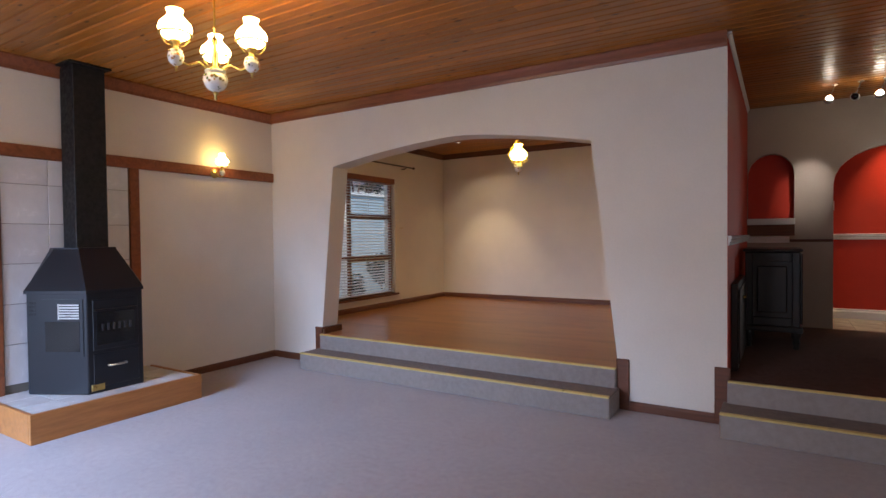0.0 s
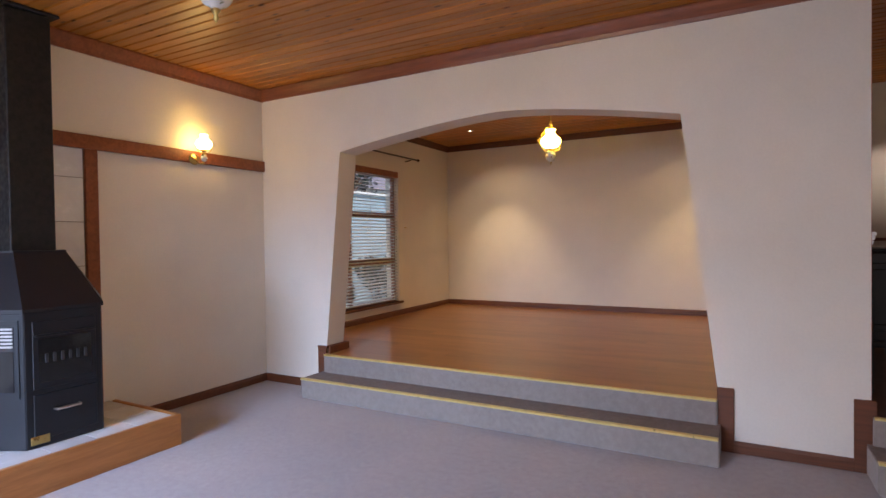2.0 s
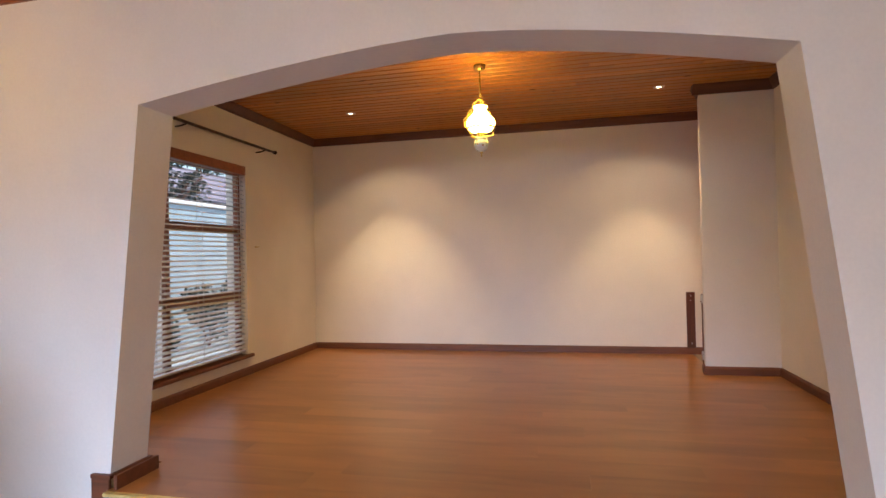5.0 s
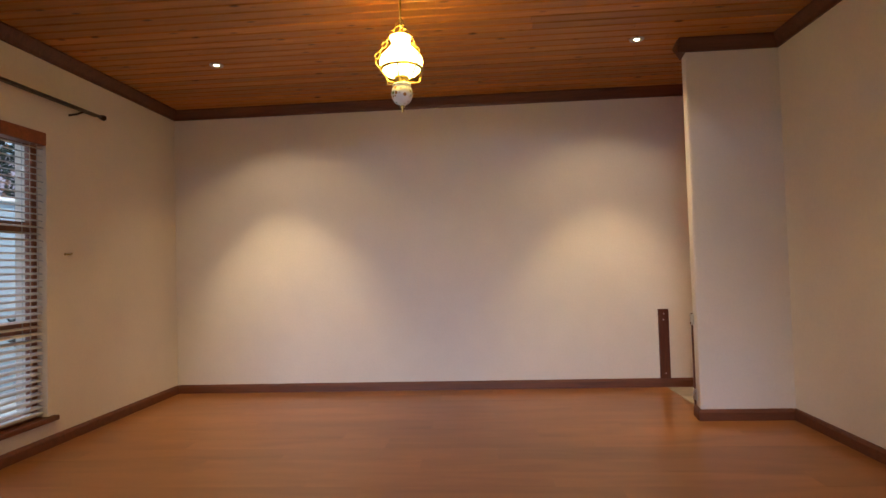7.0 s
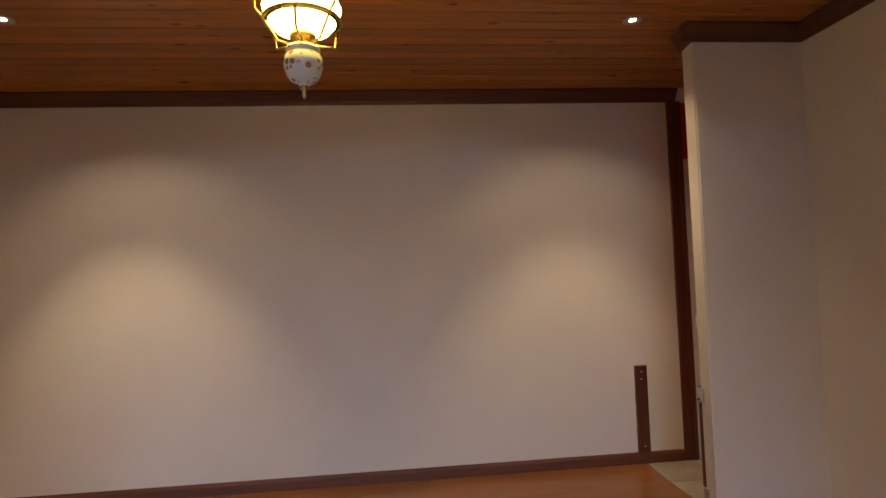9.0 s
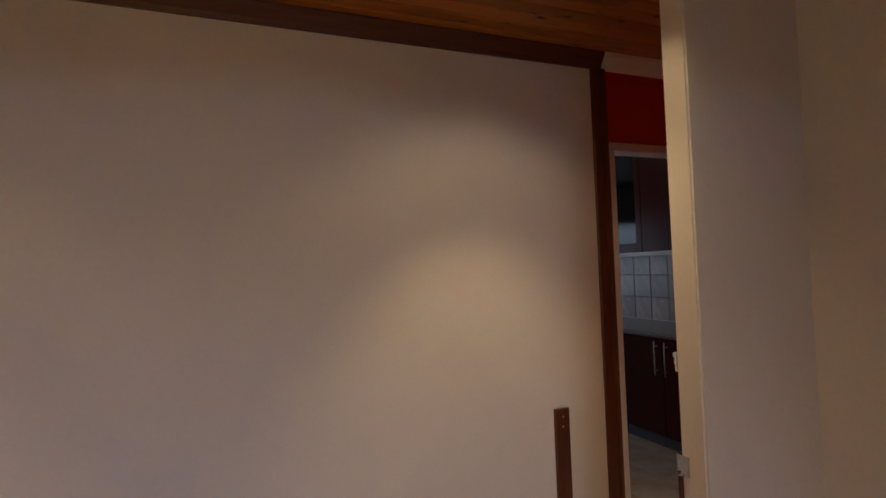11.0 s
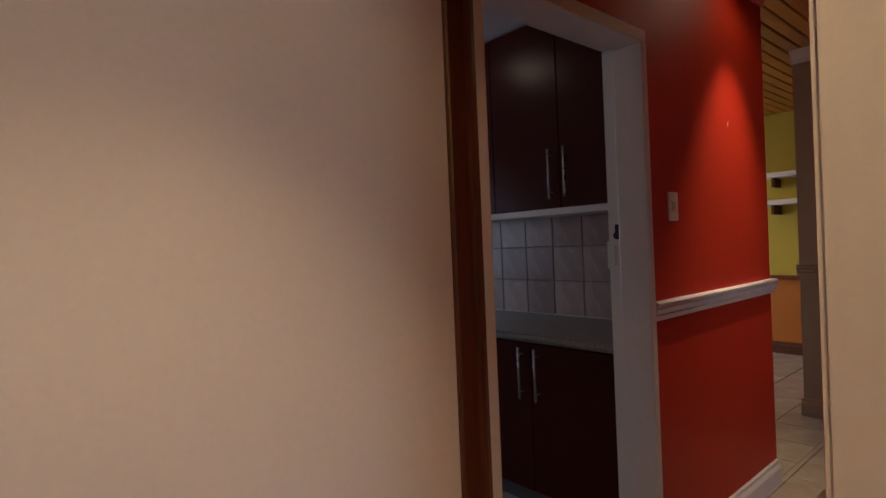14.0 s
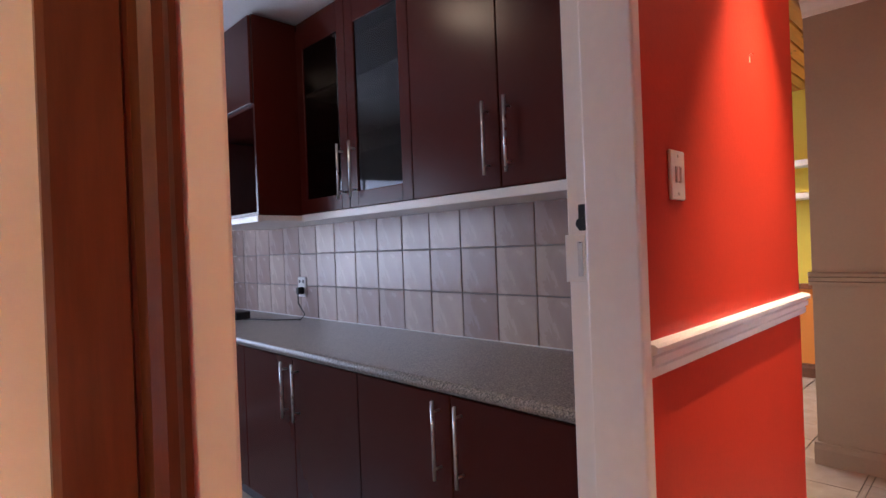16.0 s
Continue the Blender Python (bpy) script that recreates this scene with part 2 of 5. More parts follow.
M_SHADE = glow("lit_opal_glass", (1.0, 0.70, 0.26), 34.0)
M_SHADE_PENDANT = glow("bright_opal_glass", (1.0, 0.70, 0.13), 22.0)
M_SHADE_WALL = glow("soft_opal_glass", (1.0, 0.66, 0.22), 18.0)
M_BULB = glow("lit_halogen_bulb", (1.0, 0.90, 0.70), 30.0)
M_DOWN = glow("lit_recessed_bulb", (1.0, 0.86, 0.62), 7.0)
M_GLASS = glass_mat("window_glass")
M_CABGLASS = glass_mat("smoked_cabinet_glass", (0.16, 0.17, 0.19), 0.05)
M_KICK = paint("dark_grey_kickboard", (0.11, 0.105, 0.12), 0.45, 0.05, 30, 0.03)
M_PORC = porcelain("flowered_porcelain")
M_PLASTIC = paint("white_plastic", (0.76, 0.75, 0.71), 0.3, 0.02, 90, 0.02)
M_BLACK = paint("black_plastic", (0.012, 0.012, 0.012), 0.4, 0.02)
M_GROUND = carpet_mat("garden_paving", (0.30, 0.35, 0.36), (0.40, 0.46, 0.47))
M_BRICK = paint("pale_garden_wall", (0.34, 0.44, 0.50), 0.85, 0.12, 20, 0.4)
M_ROOF = paint("purple_roof_sheet", (0.20, 0.18, 0.23), 0.6, 0.2)
M_LEAF = paint("dark_leaf", (0.020, 0.034, 0.028), 0.7, 0.3, 14, 0.12, 0.15)


# ---- mesh helpers ----
def mesh_of(name, bm, material, smooth=False):
    me = bpy.data.meshes.new(name)
    bmesh.ops.recalc_face_normals(bm, faces=bm.faces)
    bm.to_mesh(me)
    bm.free()
    me.materials.append(material)
    if smooth:
        for p in me.polygons:
            p.use_smooth = True
    return me


def part(name, bm, material, parent=None, label="", smooth=False):
    ob = new(name, mesh_of(name, bm, material, smooth))
    if parent is not None:
        ob.parent = parent
    if label:
        ob["label"] = label
    return ob


def thing(name, place=(0, 0, 0), label="", category="", group="", turn=0):
    ob = new(name)
    ob.matrix_world = pose(*place, 0, 0, turn)
    ob.empty_display_size = 0.05
    return tagged(ob, label, category, group)


def structure(name, bm, material, label="", parent=None):
    ob = part(name, bm, material, parent, label)
    if parent is None:
        tagged(ob, label or name.replace("_", " "), name.split("_")[0], kind="structure")
    return ob


def box(bm, lo, hi, bevel=0.0, seg=1):
    r = bmesh.ops.create_cube(bm, size=1.0)
    vs = r["verts"]
    for v in vs:
        v.co = Vector([(lo[k] + hi[k]) / 2 + v.co[k] * (hi[k] - lo[k]) for k in range(3)])
    if bevel:
        es = {e for v in vs for e in v.link_edges}
        bmesh.ops.bevel(bm, geom=list(es), offset=bevel, segments=seg, affect="EDGES", profile=0.5)
    return bm


def boxes(*items, bevel=0.0):
    bm = bmesh.new()
    for lo, hi in items:
        box(bm, lo, hi, bevel)
    return bm


def lathe(bm, profile, centre=(0, 0, 0), n=28):
    """Turn (radius, z) pairs round the z axis."""
    rings = []
    for r, z in profile:
        rings.append([bm.verts.new((centre[0] + r * math.cos(2 * math.pi * k / n), centre[1] + r * math.sin(2 * math.pi * k / n), centre[2] + z))
                      for k in range(n)])
    for a, c in zip(rings, rings[1:]):
        for k in range(n):
            bm.faces.new((a[k], a[(k + 1) % n], c[(k + 1) % n], c[k]))
    for ring in (rings[0], rings[-1]):
        if (ring[0].co - ring[n // 2].co).length > 1e-4:
            bm.faces.new(ring)
    return bm


def tube(bm, pts, r, n=8):
    """A round bar along a line of points."""
    pts = [Vector(p) for p in pts]
    rings = []
    for i, p in enumerate(pts):
        d = (pts[min(i + 1, len(pts) - 1)] - pts[max(i - 1, 0)]).normalized()
        a = d.orthogonal().normalized()
        if rings:
            a = (rings[-1][0].co - pts[i - 1]) - d * (rings[-1][0].co - pts[i - 1]).dot(d)
            a.normalize()
        c = d.cross(a)
        rings.append([bm.verts.new(p + r * (a * math.cos(2 * math.pi * k / n) + c * math.sin(2 * math.pi * k / n))) for k in range(n)])
    for u, w in zip(rings, rings[1:]):
        for k in range(n):
            bm.faces.new((u[k], u[(k + 1) % n], w[(k + 1) % n], w[k]))
    bm.faces.new(rings[0])
    bm.faces.new(rings[-1])
    return bm


def prism(bm, outline, lo, hi, axis="y"):
    """Push a flat outline (pairs) through from lo to hi along an axis."""
    def put(a, b, d):
        return {"y": (a, d, b), "x": (d, a, b), "z": (a, b, d)}[axis]
    u = [bm.verts.new(put(a, b, lo)) for a, b in outline]
    w = [bm.verts.new(put(a, b, hi)) for a, b in outline]
    bm.faces.new(u)
    bm.faces.new(w[::-1])
    n = len(outline)
    for k in range(n):
        bm.faces.new((u[k], u[(k + 1) % n], w[(k + 1) % n], w[k]))
    return bm


def run(name, profile, start, end, out, material, label, parent=None, category=""):
    """A moulding: profile of (out from wall, up) pairs swept straight from start to end; out is the unit vector off the wall."""
    bm = bmesh.new()
    s, e, o = Vector(start), Vector(end), Vector(out)
    u = [bm.verts.new(s + o * a + Vector((0, 0, b))) for a, b in profile]
    w = [bm.verts.new(e + o * a + Vector((0, 0, b))) for a, b in profile]
    n = len(profile)
    for k in range(n):
        bm.faces.new((u[k], u[(k + 1) % n], w[(k + 1) % n], w[k]))
    bm.faces.new(u)
    bm.faces.new(w[::-1])
    ob = structure(name, bm, material, label)
    if category:
        ob["category"] = category
    return ob

# ---- large structure ----
# floors
structure("floor_carpet", boxes(((XL, -2.6, -0.1), (3.2, 4.68, 0.0))), M_CARPET, "worn grey-mauve fitted carpet of the sunken lounge")
structure("floor_base", boxes(((XL, YA + 0.03, -0.1), (XR, YB, ZU - 0.012)), ((-4.40, 4.66, -0.1), (-1.06, YA + 0.03, ZU - 0.012)), ((XR, YA + 0.03, -0.1), (XFAR, YN, ZU - 0.012)), ((XE + 0.004, 4.66, -0.1), (XFAR, YA + 0.03, ZU - 0.012)), ((XN + 0.08, YN, -0.1), (5.2, YB, ZU - 0.012)),
          ((-2.6, YB, -0.1), (5.2, 12.5, ZU - 0.012))), M_DARKGROUT, "dark screed under the raised floors")
structure("floor_dining_carpet", boxes(((XE + 0.004, 4.668, ZU - 0.011), (XFAR, YN, ZU))), M_CARPET_DINING, "brown carpet of the raised dining area")

# arch wall: two piers with leaning reveals and a flat arched head
def arch_z(x):
    k = (x + 2.62) / (1.592 if x < -2.62 else 1.34)
    return 2.428 - 0.178 * abs(k) ** 1.5
bm = bmesh.new()
prism(bm, [(XL, 0), (-4.452, 0), (-4.212, arch_z(-4.212)), (-4.212, HT), (XL, HT)], YA, YA + TA)
prism(bm, [(-1.016, 0), (XE, 0), (XE, HT), (-1.280, HT), (-1.280, arch_z(-1.280))], YA, YA + TA)
xs = [-4.212 + (4.212 - 1.280) * k / 24 for k in range(25)]
prism(bm, [(x, arch_z(x)) for x in xs] + [(-1.280, HT), (-4.212, HT)], YA, YA + TA)
structure("wall_arch", bm, M_WALL, "cream plastered wall with a wide flat-arched opening")

structure("wall_left", boxes(((XL - 0.22, -2.6, 0), (XL, 5.15, HT)), ((XL - 0.22, 7.20, 0), (XL, YB + 0.15, HT)), ((XL - 0.22, 5.15, 0), (XL, 7.20, 0.545)),
          ((XL - 0.22, 5.15, 2.34), (XL, 7.20, HT))), M_WALL, "cream outer wall with a tall timber window")
structure("wall_end", boxes(((XL, YB, 0), (-0.520, YB + 0.15, HT))), M_WALL, "cream end wall washed by two downlights")
# wall between the raised room and the dining area: cream inside, red outside
structure("wall_thin", boxes(((XR, YA + TA, 0), (XE - 0.02, YN, HT))), M_WALL, "cream side of a thin wall")
structure("wall_thin_red", boxes(((XE - 0.02, YA + 0.004, 0), (XE + 0.002, YN, HT))), M_RED, "red side of a thin wall")
# wall with niche and arched opening, its free end in the raised room
def arc(cx, half, spring, top, n=14):
    return [(cx - half * math.cos(math.pi * k / n), spring + (top - spring) * math.sin(math.pi * k / n)) for k in range(n + 1)]
def arched_wall(bm, x0, x1, holes, y0, y1):
    edge = x0
    for cx, half, base, spring, top in holes:
        prism(bm, [(edge, ZU), (cx - half, ZU), (cx - half, HT), (edge, HT)], y0, y1)
        prism(bm, arc(cx, half, spring, top) + [(cx + half, HT), (cx - half, HT)], y0, y1)
        if base > ZU:
            prism(bm, [(cx - half, ZU), (cx + half, ZU), (cx + half, base), (cx - half, base)], y0, y1)
        edge = cx + half
    prism(bm, [(edge, ZU), (x1, ZU), (x1, HT), (edge, HT)], y0, y1)
    return bm
bm = bmesh.new()
prism(bm, [(XN, YN), (XR + 0.04, YN), (XR + 0.04, YK - 0.006), (XN + 0.02, YK - 0.006)], ZU - 0.02, HT, "z")
bmesh.ops.bevel(bm, geom=[e for e in bm.edges if abs(e.verts[0].co.z - e.verts[1].co.z) > 1 and e.verts[0].co.x < -0.8], offset=0.008, segments=2, affect="EDGES")
structure("wall_nib", bm, M_WALL, "free cream wall end beside the passage")
structure("wall_niche", arched_wall(bmesh.new(), XR + 0.04, XFAR, [(-0.008, 0.240, 1.620, 2.14, 2.395), (1.18, 0.575, ZU, 2.00, 2.415)], YN + 0.001, YK - 0.006), M_BEIGE,
          "beige wall with a small niche and an arched opening")
structure("wall_niche_back", arched_wall(bmesh.new(), XN + 0.05, XFAR, [(1.18, 0.575, ZU, 2.00, 2.415)], YK - 0.006, YK), M_RED, "red passage side of the niche wall")
# red wall with the kitchen door
DL, DR, DT = -0.464, 0.457, 2.457
structure("wall_red", boxes(((-0.500, YR, 0), (DL + 0.012, YR + 0.15, HT)), ((DR - 0.012, YR, 0), (XRED, YR + 0.15, HT)), ((DL + 0.012, YR, DT - 0.012), (DR - 0.012, YR + 0.15, HT))), M_RED,
          "bright red painted passage wall")
structure("wall_kitchen_side", boxes(((XT + 0.012, YR + 0.15, ZU), (XRED, 12.5, HT))), M_PLASTER, "wall behind the kitchen cabinets")
structure("wall_kitchen_end", boxes(((-2.6, 12.5, ZU), (-1.6, 12.65, HT)), ((0.4, 12.5, ZU), (5.4, 12.65, HT)), ((-1.6, 12.5, ZU), (0.4, 12.65, 1.25)), ((-1.6, 12.5, 2.3), (0.4, 12.65, HT))), M_PLASTER, "white kitchen end wall")
structure("wall_kitchen_far", boxes(((-2.75, YR + 0.15, ZU), (-2.6, 12.65, HT))), M_PLASTER, "white kitchen wall")
structure("wall_kitchen_back", boxes(((-2.6, YB + 0.15, ZU), (DL + 0.012, YB + 0.17, HT))), M_PLASTER, "white kitchen side of the end wall")
structure("ceiling_kitchen", boxes(((-2.6, YR + 0.15, 2.885), (XRED, 12.5, 2.93))), M_PLASTER, "white kitchen ceiling")
structure("wall_hall", boxes(((XFAR, 4.5, 0), (XFAR + 0.13, 8.945, HT))), M_BEIGE, "beige hall wall with a dado rail")
structure("wall_far", boxes(((5.15, 4.5, 1.16), (5.3, 12.5, HT))), M_YELLOW, "yellow far wall")
structure("wall_far_low", boxes(((5.14, 4.5, ZU), (5.3, 12.5, 1.158))), M_ORANGE, "orange lower far wall")
structure("wall_side", boxes(((XFAR + 0.13, 6.5, 0), (5.15, 6.6, HT))), M_YELLOW, "yellow side wall")
# Unseen wall; its opening is made up to go with the side fill.
structure("wall_right", boxes(((3.2, -2.6, 0), (3.35, -1.6, HT)), ((3.2, 0.8, 0), (3.35, 4.5, HT)), ((3.2, -1.6, 0), (3.35, 0.8, 0.9)), ((3.2, -1.6, 2.3), (3.35, 0.8, HT)), ((XFAR + 0.13, 4.5, 0), (3.35, 4.62, HT))), M_WALL, "cream lounge wall")
structure("wall_front", boxes(((XL - 0.2, -2.75, 0), (-4.8, -2.6, HT)), ((-1.4, -2.75, 0), (3.35, -2.6, HT)), ((-4.8, -2.75, 2.25), (-1.4, -2.6, HT))), M_WALL, "cream wall with a wide patio door")

# boarded ceiling: tongue-and-groove boards along x, joints recessed
bm = bmesh.new()
w, y = 0.094, -2.6
while y < 12.5:
    x0 = XL if y < YB else XRED
    a, g = y + 0.0028, y + w - 0.0028
    prof = [(a, HT + 0.02), (a, HT + 0.007), (a + 0.008, HT), (g - 0.008, HT), (g, HT + 0.007), (g, HT + 0.02)]
    cuts = [x0 - 0.05]
    while cuts[-1] < 5.3:
        cuts.append(min(cuts[-1] + random.uniform(2.8, 4.8), 5.3))
    for c0, c1 in zip(cuts, cuts[1:]):
        u = [bm.verts.new((c0 + 0.001, *p)) for p in prof]
        v = [bm.verts.new((c1 - 0.001, *p)) for p in prof]
        for k in range(5):
            bm.faces.new((u[k], u[k + 1], v[k + 1], v[k]))
    y += w
structure("ceiling", bm, M_CEIL, "varnished knotty pine tongue-and-groove ceiling")
structure("ceiling_backing", boxes(((XL - 0.3, -2.8, HT + 0.018), (5.4, 12.7, HT + 0.12))), M_CORNICE, "dark roof void above the boards")

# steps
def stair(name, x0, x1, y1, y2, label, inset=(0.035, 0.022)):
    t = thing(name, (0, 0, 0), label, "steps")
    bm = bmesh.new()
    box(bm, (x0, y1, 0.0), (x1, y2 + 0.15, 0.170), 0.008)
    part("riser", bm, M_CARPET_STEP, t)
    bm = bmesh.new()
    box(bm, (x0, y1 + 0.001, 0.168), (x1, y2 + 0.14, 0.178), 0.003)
    part("tread", bm, M_CARPET_TREAD, t, "brown carpeted tread, darker than the risers")
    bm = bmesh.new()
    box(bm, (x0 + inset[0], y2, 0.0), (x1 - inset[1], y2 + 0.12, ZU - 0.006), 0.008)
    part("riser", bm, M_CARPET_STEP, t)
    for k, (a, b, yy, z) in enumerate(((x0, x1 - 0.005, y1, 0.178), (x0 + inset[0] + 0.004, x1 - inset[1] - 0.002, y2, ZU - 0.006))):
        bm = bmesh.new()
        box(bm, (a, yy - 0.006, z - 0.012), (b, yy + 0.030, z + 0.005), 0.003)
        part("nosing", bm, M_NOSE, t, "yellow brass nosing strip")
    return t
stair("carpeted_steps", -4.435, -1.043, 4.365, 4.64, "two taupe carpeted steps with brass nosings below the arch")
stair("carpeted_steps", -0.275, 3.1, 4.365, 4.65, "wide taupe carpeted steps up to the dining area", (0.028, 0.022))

# skirting, cornice and dado mouldings
SK = [(0, 0), (0.018, 0), (0.018, 0.055), (0.010, 0.072), (0, 0.075)]
CO = [(0, 0.0), (0, -0.088), (0.014, -0.088), (0.020, -0.066), (0.045, -0.030), (0.055, -0.012), (0.055, 0.0)]
WC = [(0, 0.0), (0, -0.085), (0.012, -0.085), (0.022, -0.06), (0.06, -0.02), (0.07, 0.0)]
DA = [(0, 0), (0.012, 0), (0.014, 0.018), (0.008, 0.022), (0.020, 0.028), (0.022, 0.044), (0.014, 0.048), (0.028, 0.054), (0.030, 0.066), (0.022, 0.072), (0, 0.074)]
WS = [(0, 0), (0.022, 0), (0.022, 0.085), (0.012, 0.105), (0.012, 0.12), (0, 0.125)]
H0 = HT + 0.001
for nm, s, e, o in (("baseboard_left_a", (XL, -2.6, 0), (XL, 1.79, 0), (1, 0, 0)), ("baseboard_left_b", (XL, 3.15, 0), (XL, YA, 0), (1, 0, 0)),
                    ("baseboard_arch_a", (XL + 0.018, YA, 0), (-4.505, YA, 0), (0, -1, 0)), ("baseboard_arch_b", (-0.966, YA, 0), (-0.335, YA, 0), (0, -1, 0)),
                    ("baseboard_window", (XL, YA + TA, ZU), (XL, YB, ZU), (1, 0, 0)), ("baseboard_end", (XL + 0.018, YB, ZU), (-0.575, YB, ZU), (0, -1, 0)),
                    ("baseboard_thin", (XR, YA + TA, ZU), (XR, YN, ZU), (-1, 0, 0)), ("baseboard_nib", (XN - 0.018, YN, ZU), (XR - 0.018, YN, ZU), (0, -1, 0)),
                    ("baseboard_nib_end", (XN, YN, ZU), (XN + 0.02, YK, ZU), (-0.99, 0.14, 0)), ("baseboard_arch_c", (XL, YA + TA, ZU), (-4.45, YA + TA, ZU), (0, 1, 0))):
    run(nm, SK, s, e, o, M_SKIRT, "brown stained timber skirting board", category="baseboard")
for nm, s, e, o in (("trim_cornice_window", (XL, YA + TA, H0), (XL, YB, H0), (1, 0, 0)), ("trim_cornice_end", (XL, YB, H0), (-0.50, YB, H0), (0, -1, 0)),
                    ("trim_cornice_thin", (XR, YA + TA, H0), (XR, YN, H0), (-1, 0, 0)), ("trim_cornice_nib", (XN - 0.055, YN, H0), (XR, YN, H0), (0, -1, 0)), ("trim_cornice_nib_end", (XN, YN, H0), (XN + 0.02, YK, H0), (-0.99, 0.14, 0)),
                    ("trim_cornice_back", (XL, YA + TA, H0), (XR, YA + TA, H0), (0, 1, 0))):
    run(nm, CO, s, e, o, M_CORNICE, "dark stained timber cornice", category="cornice")
run("trim_cornice_left", [(a * 1.25, b * 1.25) for a, b in CO], (XL, -2.6, H0), (XL, YA, H0), (1, 0, 0), M_TRIM, "reddish stained timber cornice", category="cornice")
run("trim_cornice_arch", [(a * 1.1, b * 1.2) for a, b in CO], (XL, YA, H0), (XE, YA, H0), (0, -1, 0), M_TRIM, "reddish stained timber cornice", category="cornice")
run("trim_white_cornice_red", WC, (-0.50, YR, H0), (XRED, YR, H0), (0, -1, 0), M_WHITE, "white plaster cornice", category="cornice")
run("trim_white_cornice_thin", [(a * 0.4, b * 0.55) for a, b in WC], (XE, YA, H0), (XE, YN, H0), (1, 0, 0), M_WHITE, "white plaster cornice", category="cornice")
run("trim_white_cornice_hall", WC, (XFAR, 4.6, H0), (XFAR, 8.945, H0), (-1, 0, 0), M_WHITE, "white plaster cornice", category="cornice")
for nm, s, e, o in (("trim_dado_red", (DR + 0.002, YR, 1.358), (XRED + 0.03, YR, 1.358), (0, -1, 0)), ("trim_dado_thin", (XE, YA + 0.02, 1.358), (XE, YN, 1.358), (1, 0, 0)),
                    ("trim_dado_hall", (XFAR, 4.6, 1.358), (XFAR, 8.96, 1.358), (-1, 0, 0))):
    run(nm, DA, s, e, o, M_BEIGE if "hall" in nm else M_WHITE, "beige moulded dado rail" if "hall" in nm else "white moulded dado rail", category="dado rail")
for nm, s, e, o in (("baseboard_red", (DR + 0.002, YR, ZU), (XRED, YR, ZU), (0, -1, 0)), ("baseboard_hall", (XFAR, 4.6, ZU), (XFAR, 8.96, ZU), (-1, 0, 0)), ("baseboard_nib_back", (XN + 0.02, YK, ZU), (0.555, YK, ZU), (0, 1, 0))):
    run(nm, WS, s, e, o, M_BEIGE if "hall" in nm else M_WHITE, "beige moulded skirting board" if "hall" in nm else "white moulded skirting board", category="baseboard")
run("trim_dado_niche", [(a * 0.6, b * 0.4) for a, b in DA], (0.19, YN, 1.345), (0.605, YN, 1.345), (0, -1, 0), M_SKIRT, "thin brown rail on the niche wall", category="dado rail")
run("trim_dado_niche_white", DA, (XE, YN, 1.335), (0.185, YN, 1.335), (0, -1, 0), M_WHITE, "white moulded dado rail below the niche", category="dado rail")
run("trim_dado_nib_back", [(a * 0.5, b) for a, b in DA], (XN + 0.026, YK, 1.358), (0.555, YK, 1.358), (0, 1, 0), M_WHITE, "white moulded dado rail", category="dado rail")
structure("trim_corner", boxes(((XRED - 0.002, YR + 0.003, ZU), (XRED + 0.004, YR + 0.150, HT)), bevel=0.001), M_WHITE, "white corner strip on the red wall end")

# wooden end blocks of the skirting beside both flights of steps
def end_block(x, w, top):
    bm = bmesh.new()
    box(bm, (x, YA - 0.022, 0), (x + w, YA + 0.0, top), 0.004)
    structure("trim_plinth", bm, M_SKIRT, "brown stained skirting upstand beside the steps")
end_block(-4.505, 0.105, 0.415)
end_block(-1.066, 0.10, 0.42)
end_block(-0.335, 0.11, 0.435)
bm = bmesh.new()
prism(bm, [(-4.505, 0.40), (-4.39, 0.40), (-4.39, 0.418), (-4.505, 0.418)], YA - 0.024, YA + TA + 0.02)
prism(bm, [(-4.37, ZU), (-4.352, ZU), (-4.352, 0.42), (-4.37, 0.42)], YA - 0.02, YA + TA + 0.02)
structure("trim_reveal", bm, M_SKIRT, "brown skirting return in the arch reveal")

# jamb post at the end of the cream wall
bm = bmesh.new()
prism(bm, [(-0.568, YB + 0.01), (-0.568, YB - 0.010), (-0.563, YB - 0.015), (-0.512, YB - 0.0165), (-0.509, YB - 0.011), (-0.505, YB - 0.011), (-0.500, YB - 0.020), (-0.490, YB - 0.024), (-0.480, YB - 0.021), (-0.473, YB - 0.013), (-0.4655, YB - 0.011), (-0.4655, YB + 0.01)], ZU, HT - 0.085, "z")
structure("trim_jamb_post", bm, M_POST, "reddish mahogany jamb moulding from floor to cornice")

